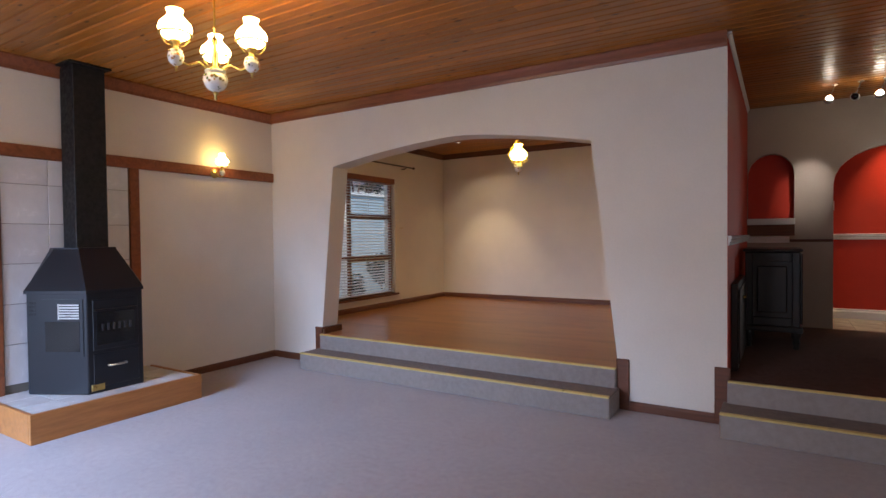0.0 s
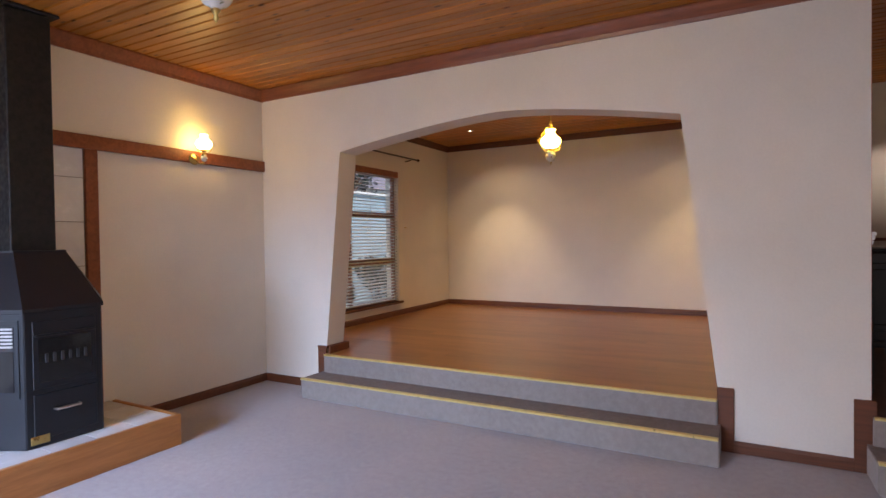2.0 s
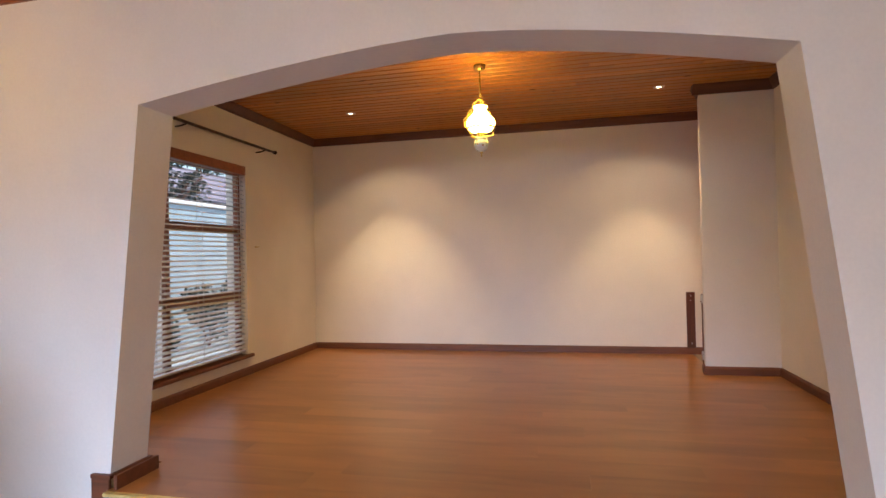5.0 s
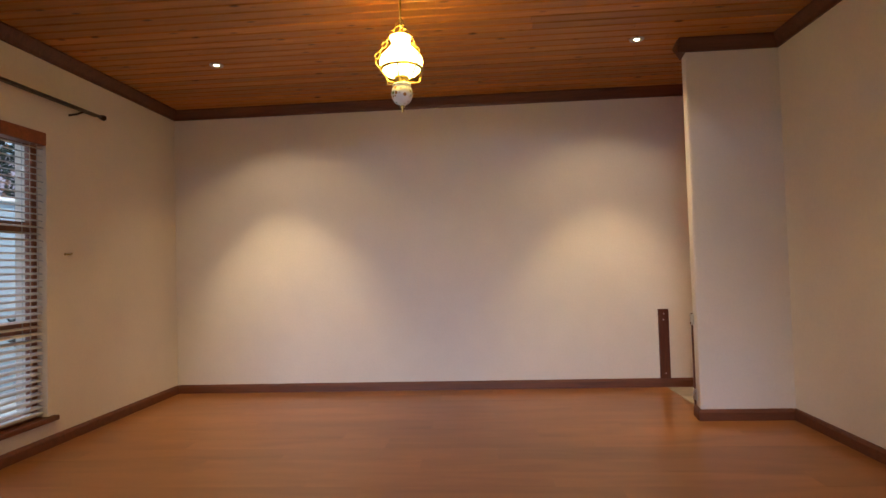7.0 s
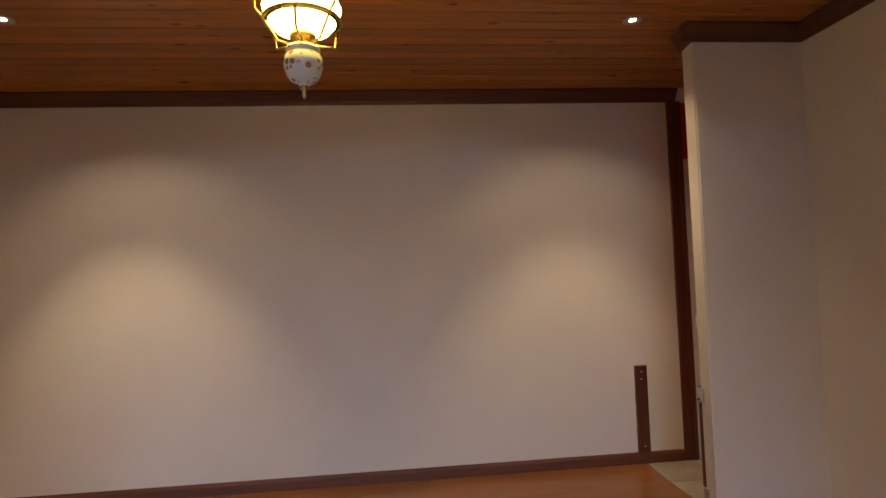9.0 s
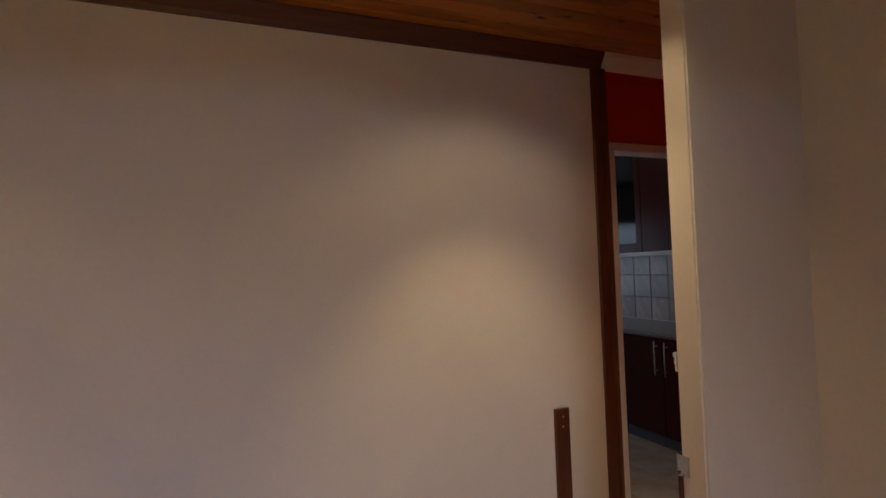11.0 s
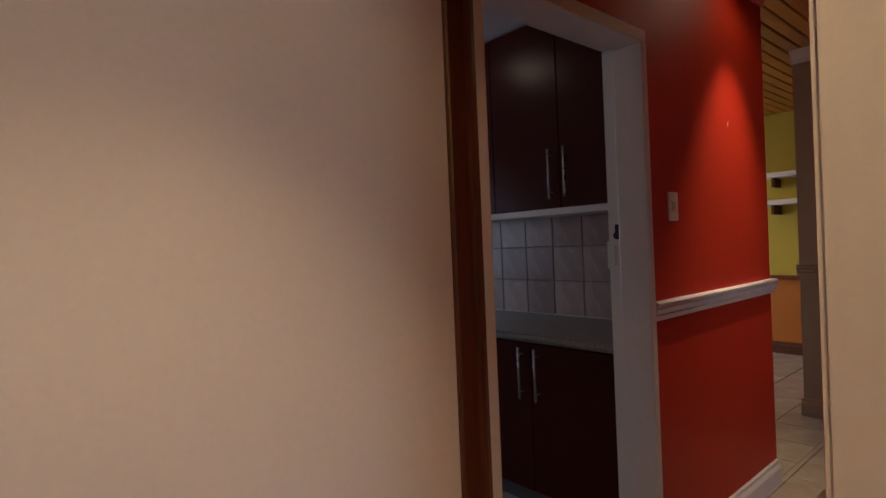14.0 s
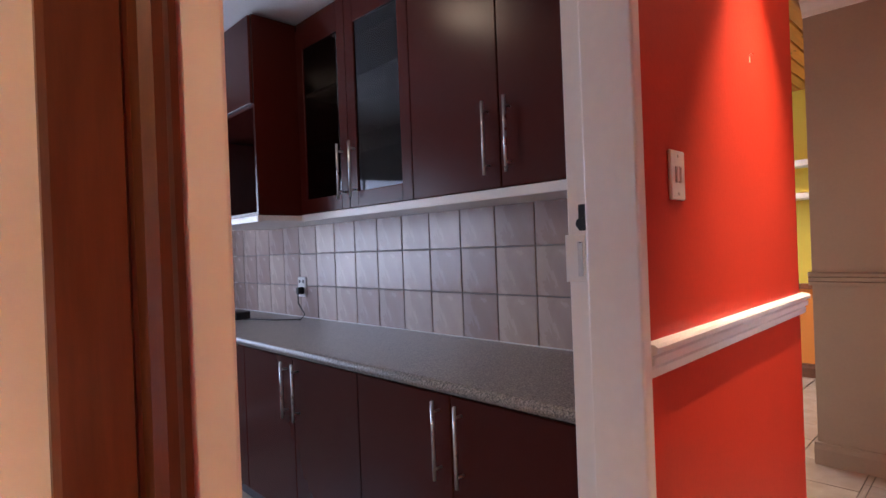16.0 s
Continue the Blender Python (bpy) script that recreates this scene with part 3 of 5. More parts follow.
# kitchen door frame
def door_frame():
    t = thing("door_1", (0, 0, 0), "white painted kitchen door frame without its door", "door frame")
    t["kind"] = "structure"
    y0, ym, y1 = YR - 0.018, YR + 0.108, YR + 0.160
    # deep front part, then a rebate on the kitchen side where the door used to close
    for nm, lo, hi in (("jamb", (DL, y0, ZU), (DL + 0.047, ym, DT - 0.047)), ("jamb", (DR - 0.037, y0, ZU), (DR, ym, DT - 0.047)), ("head", (DL, y0, DT - 0.047), (DR, ym, DT))):
        bm = bmesh.new()
        box(bm, lo, hi, 0.006, 2)
        part(nm, bm, M_WHITE, t)
    for lo, hi in (((DL, ym, ZU), (DL + 0.034, y1, DT - 0.034)), ((DR - 0.024, ym, ZU), (DR, y1, DT - 0.034)), ((DL, ym, DT - 0.034), (DR, y1, DT))):
        bm = bmesh.new()
        box(bm, lo, hi, 0.003)
        part("rebate", bm, M_WHITE, t)
    bm = bmesh.new()
    box(bm, (DR - 0.0275, ym + 0.006, 1.561), (DR - 0.0235, y1 + 0.006, 1.668), 0.0015)
    plate = part("strike_plate", bm, M_PLASTIC, t, "white painted strike plate")
    bm = bmesh.new()
    box(bm, (DR - 0.0290, ym + 0.012, 1.574), (DR - 0.0265, ym + 0.026, 1.652), 0.001)
    part("latch_slot", bm, M_STEEL, plate)
    bm = bmesh.new()
    box(bm, (DR - 0.0265, ym + 0.004, 1.676), (DR - 0.0235, ym + 0.022, 1.735), 0.002)
    hole = part("bolt_hole", bm, M_BLACK, t, "dark bolt recess")
    bm = lathe(bmesh.new(), [(0.0, -0.0015), (0.013, -0.001), (0.013, 0.001), (0.0, 0.0015)], (0, 0, 0), 14)
    bm.transform(Matrix.Translation((DR - 0.026, ym + 0.016, 1.692)) @ Matrix.Rotation(radians(90), 4, "Y"))
    part("bolt_ring", bm, M_BLACK, hole)
    return t
door_frame()

# ---- lounge ----
def hearth():
    x1, y0, y1, h = -4.40, 1.80, 3.14, 0.205
    t = thing("hearth", (0, 0, 0), "low raised hearth with honey-stained boards and white tiles", "hearth")
    for nm, lo, hi in (("front_board", (x1 - 0.03, y0, 0), (x1, y1, h + 0.012)), ("side_board", (XL + 0.03, y0, 0), (x1 - 0.031, y0 + 0.03, h + 0.012)), ("side_board", (XL + 0.03, y1 - 0.03, 0), (x1 - 0.031, y1, h + 0.012))):
        bm = bmesh.new()
        box(bm, lo, hi, 0.004)
        part(nm, bm, M_HEARTH, t)
    part("bed", boxes(((XL, y0 + 0.031, 0), (x1 - 0.031, y1 - 0.031, h - 0.006))), M_GROUT, t)
    nx, ny = 3, 5
    sx, sy = (x1 - 0.031 - XL) / nx, (y1 - y0 - 0.062) / ny
    me = mesh_of("tile", boxes(((-sx / 2 + 0.003, -sy / 2 + 0.003, -0.01), (sx / 2 - 0.003, sy / 2 - 0.003, 0.004)), bevel=0.002), M_WHITETILE)
    for i in range(nx):
        for j in range(ny):
            o = new("tile", me)
            o.location = (XL + sx * (i + 0.5), y0 + 0.031 + sy * (j + 0.5), h + 0.001)
            o.parent = t
    return t
hearth()

# tiled surround with wooden rail and posts
sur = thing("stove_surround", (0, 0, 0), "white tiled wall panel framed in reddish wood behind the stove", "tiled panel")
part("backing", boxes(((XL - 0.001, 1.93, 0.2), (XL + 0.006, 2.965, 2.14))), M_DARKGROUT, sur)
me = mesh_of("tile", boxes(((0, 0.002, 0.002), (0.010, 0.333, 0.325)), bevel=0.002), M_WHITETILE)
for j in range(3):
    for k in range(6):
        o = new("tile", me)
        o.location = (XL + 0.004, 1.945 + 0.335 * j, 1.915 + 0.327 * (k - 5))
        if k == 5:
            o.scale = (1, 1, 0.66)
        o.parent = sur
for y0 in (1.845, 2.958):
    bm = bmesh.new()
    box(bm, (XL, y0, 0.0 if y0 < 1.9 else 0.205), (XL + 0.03, y0 + 0.092, 2.132), 0.004)
    part("post", bm, M_TRIM, sur, "upright reddish stained board")
rail = bmesh.new()
box(rail, (XL, -2.6, 2.132), (XL + 0.034, YA - 0.004, 2.238), 0.004)
structure("trim_picture_rail", rail, M_TRIM, "broad reddish wooden rail along the wall")


def stove():
    ym = 2.50
    t = thing("wood_stove", (0, 0, 0), "black six-sided steel wood stove standing on the hearth", "stove")
    base, z1, z2 = 0.212, 1.045, 1.375
    lower = [(-5.16, -0.40), (-5.05, -0.455), (-4.60, -0.22), (-4.60, 0.22), (-5.05, 0.455), (-5.16, 0.40)]
    upper = [(-5.15, -0.24), (-5.06, -0.25), (-4.86, -0.15), (-4.86, 0.15), (-5.06, 0.25), (-5.15, 0.24)]
    bm = bmesh.new()
    prism(bm, [(x, ym + y) for x, y in lower], base, z1 - 0.02, "z")
    bmesh.ops.bevel(bm, geom=list(bm.edges), offset=0.006, segments=1, affect="EDGES")
    part("body", bm, M_IRON, t)
    bm = bmesh.new()
    lip = [(-4.9 + (x + 4.9) * 1.04, y * 1.04) for x, y in lower]
    rings = [[bm.verts.new((x, ym + y, z)) for x, y in ol] for ol, z in ((lip, z1 - 0.022), (lip, z1), (upper, z2), (upper, z2 + 0.012))]
    for a, b in zip(rings, rings[1:]):
        for k in range(6):
            bm.faces.new((a[k], a[(k + 1) % 6], b[(k + 1) % 6], b[k]))
    bm.faces.new(rings[0])
    bm.faces.new(rings[-1])
    part("hood", bm, M_IRON, t, "sloping black hood")
    bm = bmesh.new()
    box(bm, (-5.17, 2.375, z2), (-4.95, 2.635, HT - 0.02), 0.006)
    part("flue", bm, M_FLUE, t, "square matt black flue up to the ceiling")
    bm = bmesh.new()
    box(bm, (-5.205, 2.335, HT - 0.02), (-4.91, 2.675, HT - 0.001), 0.004)
    part("flue_collar", bm, M_FLUE, t)
    # front: firebox opening, glass, ash drawer
    fx = -4.60
    bm = bmesh.new()
    box(bm, (fx - 0.002, ym - 0.18, 0.56), (fx + 0.008, ym + 0.18, 0.965), 0.003)
    door = part("door", bm, M_IRON, t)
    part("door_glass", boxes(((fx + 0.006, ym - 0.15, 0.60), (fx + 0.011, ym + 0.15, 0.86))), M_DARKGLASS, door, "smoked glass pane")
    part("sill_bar", boxes(((fx + 0.004, ym - 0.17, 0.875), (fx + 0.03, ym + 0.17, 0.888)), bevel=0.003), M_IRON, door)
    for k in range(6):
        part("grate_bar", boxes(((fx + 0.011, ym - 0.11 + 0.044 * k - 0.009, 0.715), (fx + 0.018, ym - 0.11 + 0.044 * k + 0.009, 0.77)), bevel=0.002), M_GRATE, door)
    bm = bmesh.new()
    box(bm, (fx - 0.002, ym - 0.18, 0.26), (fx + 0.008, ym + 0.18, 0.53), 0.003)
    drawer = part("ash_drawer", bm, M_IRON, t)
    bm = bmesh.new()
    tube(bm, [(fx + 0.006, ym - 0.07, 0.425), (fx + 0.035, ym - 0.065, 0.425), (fx + 0.035, ym + 0.065, 0.425), (fx + 0.006, ym + 0.07, 0.425)], 0.009)
    part("handle", bm, M_STEEL, drawer, "bright steel bar handle", True)
    part("badge", boxes(((fx + 0.001, ym - 0.20, 0.235), (fx + 0.010, ym - 0.10, 0.285)), bevel=0.002), M_BRASS, t, "small brass plate")
    # left facet: glass window and vent
    a, b = Vector((-5.05, ym - 0.455, 0)), Vector((-4.60, ym - 0.22, 0))
    d = (b - a).normalized()
    n = Vector((d.y, -d.x, 0))
    L = (b - a).length
    def plate(nm, u0, u1, z0, z1_, out, mat, parent, lab=""):
        bm = bmesh.new()
        vs = [bm.verts.new(a + d * u + n * o + Vector((0, 0, z))) for o in (0.0, out) for u, z in ((u0, z0), (u1, z0), (u1, z1_), (u0, z1_))]
        bm.faces.new(vs[:4])
        bm.faces.new(vs[4:])
        for k in range(4):
            bm.faces.new((vs[k], vs[(k + 1) % 4], vs[4 + (k + 1) % 4], vs[4 + k]))
        return part(nm, bm, mat, parent, lab)
    side = plate("side_door", 0.13, L - 0.03, 0.52, 0.98, 0.006, M_IRON, t)
    plate("side_glass", 0.16, L - 0.06, 0.56, 0.80, 0.010, M_DARKGLASS, side, "smoked side glass")
    vent = plate("vent", L - 0.23, L - 0.055, 0.815, 0.945, 0.009, M_IRON, t)
    for k in range(6):
        plate("vent_slat", L - 0.225, L - 0.06, 0.822 + 0.021 * k, 0.833 + 0.021 * k, 0.014, M_STEEL, vent, "bright vent louvre")
    plate("vent_frame", L - 0.235, L - 0.228, 0.815, 0.945, 0.014, M_STEEL, vent)
    for r in range(4):
        for c in range(3):
            plate("vent_hole", 0.02 + 0.022 * c, 0.034 + 0.022 * c, 0.85 + 0.03 * r, 0.868 + 0.03 * r, 0.004, M_FLUE, t)
    return t
stove()

SHADE = [(0.040, 0.0), (0.075, 0.012), (0.100, 0.040), (0.106, 0.070), (0.095, 0.100), (0.068, 0.128), (0.048, 0.150), (0.044, 0.168), (0.054, 0.192), (0.050, 0.194), (0.040, 0.170), (0.044, 0.150), (0.064, 0.126), (0.09, 0.098)]
POT = [(0.006, -0.004), (0.012, 0.0), (0.030, 0.010), (0.040, 0.016), (0.052, 0.034), (0.060, 0.062), (0.056, 0.088), (0.046, 0.100), (0.052, 0.108), (0.050, 0.116), (0.010, 0.118)]
def oil_lamp(parent, c, k=1.0, pot=True, lit=None, pot_k=None, neck=1.0, shade_label="lit white opal glass shade"):
    """A brass-and-porcelain lamp: c is the foot of the glass shade."""
    x, y, z = c
    bm = lathe(bmesh.new(), [(r * k, h * k) for r, h in SHADE], c)
    sh = part("shade", bm, lit or M_SHADE, parent, shade_label, True)
    bm = bmesh.new()
    lathe(bm, [(0.101 * k, 0.030 * k), (0.106 * k, 0.030 * k), (0.107 * k, 0.037 * k), (0.102 * k, 0.037 * k), (0.101 * k, 0.030 * k)], c)
    part("rim", bm, M_BRASS, sh, "brass shade ring", True)
    bm = bmesh.new()
    lathe(bm, [(r * k, h * k * neck) for r, h in ((0.008, -0.075), (0.030, -0.070), (0.018, -0.058), (0.022, -0.030), (0.036, -0.022), (0.036, -0.006), (0.018, 0.0))], c, 20)
    part("burner", bm, M_BRASS, parent, "brass burner", True)
    for s in range(3):
        a = 2 * math.pi * s / 3 + 0.5
        ca, sa = math.cos(a), math.sin(a)
        pts = [(x + r * k * ca, y + r * k * sa, z + h * k) for r, h in ((0.020, -0.05 * neck), (0.062, -0.050 * neck), (0.094, -0.020), (0.104, 0.032))]
        part("shade_arm", tube(bmesh.new(), pts, 0.004 * k, 6), M_BRASS, parent, "", True)
    if pot:
        pk = pot_k or k
        foot = z - 0.075 * k * neck - 0.118 * pk
        bm = lathe(bmesh.new(), [(r * pk, h * pk) for r, h in POT], (x, y, foot), 24)
        p = part("font", bm, M_PORC, parent, "white porcelain font with painted flowers", True)
        part("finial", lathe(bmesh.new(), [(0.002, -0.036 * k), (0.007 * k, -0.026 * k), (0.005 * k, -0.014 * k), (0.014 * k, -0.004 * k), (0.010 * k, 0.0)], (x, y, foot), 12), M_BRASS, p, "", True)

def chandelier():
    cx, cy = -2.555, 2.007
    t = thing("chandelier", (cx, cy, HT - 0.012), "brass three-arm chandelier with lit opal shades and porcelain fonts", "chandelier")
    part("canopy", lathe(bmesh.new(), [(0.0, 0.0), (0.055, -0.002), (0.050, -0.022), (0.012, -0.04), (0.006, -0.045)], (0, 0, 0)), M_BRASS, t, "", True)
    part("stem", tube(bmesh.new(), [(0, 0, -0.03), (0, 0, -0.58)], 0.006), M_BRASS, t, "", True)
    part("hub", lathe(bmesh.new(), [(0.004, -0.38), (0.018, -0.40), (0.010, -0.44), (0.020, -0.50), (0.012, -0.54), (0.040, -0.57), (0.046, -0.59), (0.010, -0.60)], (0, 0, 0), 20), M_BRASS, t, "", True)
    f = part("font", lathe(bmesh.new(), [(r * 1.08, h * 1.0) for r, h in POT], (0, 0, -0.685), 28), M_PORC, t, "large white porcelain font with painted flowers", True)
    part("finial", lathe(bmesh.new(), [(0.002, -0.05), (0.009, -0.036), (0.006, -0.02), (0.018, -0.006), (0.012, 0.0)], (0, 0, -0.685), 14), M_BRASS, f, "", True)
    for a in (143, 263, 23):
        ca, sa = math.cos(radians(a)), math.sin(radians(a))
        pts = [(0.03 * ca, 0.03 * sa, -0.575), (0.09 * ca, 0.09 * sa, -0.545), (0.15 * ca, 0.15 * sa, -0.575), (0.185 * ca, 0.185 * sa, -0.565), (0.215 * ca, 0.215 * sa, -0.52)]
        part("arm", tube(bmesh.new(), pts, 0.006), M_BRASS, t, "curved brass arm", True)
        oil_lamp(t, (0.215 * ca, 0.215 * sa, -0.455), 0.78, pot_k=0.68)
    return t
chandelier()

def sconce():
    t = thing("wall_lamp", (0, 0, 0), "brass wall lamp with a lit opal shade on the wooden rail", "wall lamp")
    c = (XL + 0.14, 3.895, 2.245)
    bm = lathe(bmesh.new(), [(0.0, 0.0), (0.052, 0.0), (0.050, 0.008), (0.030, 0.014), (0.012, 0.022), (0.0, 0.024)], (0, 0, 0))
    bm.transform(Matrix.Translation((XL + 0.034, 3.875, 2.165)) @ Matrix.Rotation(radians(90), 4, "Y"))
    part("backplate", bm, M_BRASS, t, "round brass backplate", True)
    pts = [(XL + 0.05, 3.875, 2.165), (XL + 0.09, 3.878, 2.125), (XL + 0.13, 3.885, 2.12), (c[0], c[1], 2.15)]
    part("arm", tube(bmesh.new(), pts, 0.007), M_BRASS, t, "", True)
    oil_lamp(t, c, 0.66, True, M_SHADE_WALL, 0.5)
    return t
sconce()

# ---- raised room ----
def pendant():
    cx, cy = -2.783, 6.61
    t = thing("pendant_lamp", (cx, cy, HT), "brass chain pendant with a lit opal shade and porcelain font", "pendant lamp")
    part("canopy", lathe(bmesh.new(), [(0.0, 0.0), (0.046, -0.002), (0.044, -0.025), (0.030, -0.040), (0.010, -0.048)], (0, 0, 0)), M_BRASS, t, "", True)
    part("stem", tube(bmesh.new(), [(0, 0, -0.04), (0, 0, -0.235)], 0.005), M_BRASS, t, "", True)
    z0 = 2.422 - HT
    oil_lamp(t, (0, 0, z0), 1.06, True, M_SHADE_PENDANT, 0.95, 0.5)
    for s in (0, 1, 2):
        a = radians(200 + 120 * s)
        top, end = Vector((0, 0, -0.235)), Vector((0.132 * math.cos(a), 0.132 * math.sin(a), z0 + 0.085))
        ch = part("chain", tube(bmesh.new(), [top, top + (end - top) * 0.04], 0.003, 6), M_BRASS, t, "brass link chain", True)
        nl = 7
        for k in range(nl):
            p, d = top + (end - top) * ((k + 0.5) / nl), (end - top).normalized()
            h = (end - top).length / nl * 0.62
            side = d.cross(Vector((0, 0, 1))).normalized() if k % 2 else d.cross(d.cross(Vector((0, 0, 1)))).normalized()
            ring = [p + d * (h * math.cos(q)) + side * (0.011 * math.sin(q)) for q in [2 * math.pi * i / 10 for i in range(11)]]
            part("link", tube(bmesh.new(), ring, 0.0022, 5), M_BRASS, ch, "", True)
        hk = [end, end + Vector((0, 0, -0.03)), Vector((0.11 * math.cos(a), 0.11 * math.sin(a), z0 + 0.03)), Vector((0.07 * math.cos(a), 0.07 * math.sin(a), z0 - 0.03)), Vector((0.02 * math.cos(a), 0.02 * math.sin(a), z0 - 0.036))]
        part("bracket", tube(bmesh.new(), hk, 0.004, 6), M_BRASS, t, "", True)
    return t
pendant()

def downlight(x, y):
    t = thing("downlight", (x, y, HT), "small recessed halogen downlight in the boarded ceiling", "downlight", "ceiling downlights")
    part("trim_ring", lathe(bmesh.new(), [(0.020, -0.0015), (0.033, -0.002), (0.036, -0.007), (0.047, -0.005), (0.050, 0.0)], (0, 0, 0)), M_STEEL, t, "thin metal ring", True)
    part("bulb", lathe(bmesh.new(), [(0.0, -0.004), (0.019, -0.0030), (0.019, -0.001), (0.0, -0.001)], (0, 0, 0), 16), M_DOWN, t, "lit halogen bulb")
    return t
for x, y, e in ((-4.28, 7.65, -4.05), (-1.30, 7.62, -1.37), (-4.28, 6.2, 0), (-1.30, 6.18, 0)):
    downlight(x, y)
    if y > 7:
        lamp("downlight_beam", "SPOT", (x, y, HT - 0.03), 70 if x < -2 else 58, HALOGEN, (e, YB, -0.35), 0.012, cone=65, blend=0.75)
        lamp("downlight_spill", "SPOT", (x, y, HT - 0.03), 12, HALOGEN, (e, YB, 0.45), 0.02, cone=100, blend=0.5)
    else:
        lamp("downlight_beam", "SPOT", (x, y, HT - 0.03), 44 if x < -2 else 28, (1.0, 0.66, 0.31), (x, y + 0.02, 0), 0.012, cone=104, blend=0.9)

def window():
    y0, y1, z0, z1 = 5.15, 7.20, 0.545, 2.34
    x = XL - 0.087
    t = thing("window_1", (0, 0, 0), "tall brown timber window with opening sashes", "window")
    t["kind"] = "structure"
    f = 0.045
    for nm, lo, hi in (("frame_post", (y0, z0), (y0 + f, z1)), ("frame_post", (y1 - f, z0), (y1, z1)), ("mullion", (6.165, z0 + f), (6.215, z1 - f)), ("frame_rail", (y0 + f, z0), (y1 - f, z0 + f)), ("frame_rail", (y0 + f, z1 - f), (y1 - f, z1)),
                       ("transom", (6.215, 1.735), (y1 - f, 1.80)), ("transom", (6.215, 1.095), (y1 - f, 1.175)), ("transom", (y0 + f, 1.115), (6.165, 1.17))):
        bm = bmesh.new()
        box(bm, (x - 0.03, lo[0], lo[1]), (x + 0.022, hi[0], hi[1]), 0.004)
        part(nm, bm, M_TRIM, t)
    for a, b, c, d in ((y0 + f, 6.165, 1.17, z1 - f), (y0 + f, 6.165, z0 + f, 1.115), (6.215, y1 - f, z0 + f, 1.095), (6.215, y1 - f, 1.175, 1.735), (6.215, y1 - f, 1.80, z1 - f)):
        p = part("pane", boxes(((x - 0.003, a, c), (x + 0.003, b, d))), M_GLASS, t)
        p.visible_shadow = False
    for z in (1.765, 1.13):
        part("stay", tube(bmesh.new(), [(x + 0.02, 6.5, z), (x + 0.026, 6.52, z + 0.008), (x + 0.026, 6.75, z + 0.012)], 0.004), M_ROD, t, "black window stay")
    bm = bmesh.new()
    box(bm, (XL - 0.064, y0 + 0.002, z0 - 0.028), (XL + 0.035, y1 + 0.06, z0 + 0.004), 0.005)
    part("sill", bm, M_SKIRT, t, "dark wooden sill")
window()

def blind():
    y0, y1 = 5.17, 7.185
    t = thing("venetian_blind", (0, 0, 0), "wooden venetian blind with open slats across the window", "blind")
    xc = XL - 0.036
    bm = bmesh.new()
    box(bm, (xc - 0.03, y0, 2.30), (xc + 0.045, y1 + 0.01, 2.385), 0.004)
    part("headrail", bm, M_TRIM, t, "reddish wooden pelmet")
    prof = [(-0.024, -0.0035), (-0.010, 0.0015), (0.010, 0.0015), (0.024, -0.0035), (0.024, -0.0060), (0.010, -0.0015), (-0.010, -0.0015), (-0.024, -0.0060)]
    bm = bmesh.new()
    prism(bm, prof, y0, y1, "y")
    me = mesh_of("slat", bm, M_SLAT)
    z = 0.625
    while z < 2.29:
        o = new("slat", me)
        o.matrix_world = pose(xc, 0, z, 0, 15 + random.uniform(-2, 2), random.uniform(-0.06, 0.06))
        o.parent = t
        z += 0.0425
    bm = bmesh.new()
    box(bm, (xc - 0.024, y0, 0.572), (xc + 0.024, y1, 0.590), 0.003)
    part("bottom_rail", bm, M_SLAT, t)
    for y in (5.45, 6.05, 6.55, 7.08):
        for dx in (-0.027, 0.027):
            part("ladder_cord", tube(bmesh.new(), [(xc + dx, y, 0.58), (xc + dx, y, 2.31)], 0.0022, 5), M_SLAT, t)
    part("tilt_cord", tube(bmesh.new(), [(xc + 0.03, 7.13, 2.31), (xc + 0.034, 7.135, 1.5), (xc + 0.03, 7.13, 1.15)], 0.002, 5), M_SLAT, t)
blind()

def curtain_rod():
    t = thing("curtain_rod", (0, 0, 0), "double bronze curtain rod above the window", "curtain rod")
    for dx, dz in ((0.10, 0.0), (0.055, 0.012)):
        part("rod", tube(bmesh.new(), [(XL + dx, YA + TA + 0.03, 2.592 + dz), (XL + dx, 7.58, 2.592 + dz)], 0.011, 10), M_ROD, t, "", True)
    bm = lathe(bmesh.new(), [(0.0, -0.02), (0.016, -0.018), (0.012, -0.008), (0.020, 0.004), (0.020, 0.018), (0.010, 0.032), (0.0, 0.034)], (0, 0, 0), 16)
    bm.transform(Matrix.Translation((XL + 0.10, 7.595, 2.592)) @ Matrix.Rotation(radians(-90), 4, "X"))
    part("finial", bm, M_ROD, t, "turned bronze finial", True)
    for y in (5.35, 6.22, 7.40):
        part("bracket", tube(bmesh.new(), [(XL, y, 2.56), (XL + 0.06, y, 2.565), (XL + 0.105, y, 2.578)], 0.007, 6), M_ROD, t)
curtain_rod()

def wall_hook():
    t = thing("wall_hook", (0, 0, 0), "small pale metal curtain tieback hook on the wall", "hook")
    part("plate", boxes(((XL, 7.345, 1.592), (XL + 0.006, 7.40, 1.604)), bevel=0.002), M_BRASS, t)
    part("prong", tube(bmesh.new(), [(XL + 0.004, 7.37, 1.598), (XL + 0.03, 7.372, 1.596), (XL + 0.038, 7.373, 1.606)], 0.003, 6), M_BRASS, t)
wall_hook()

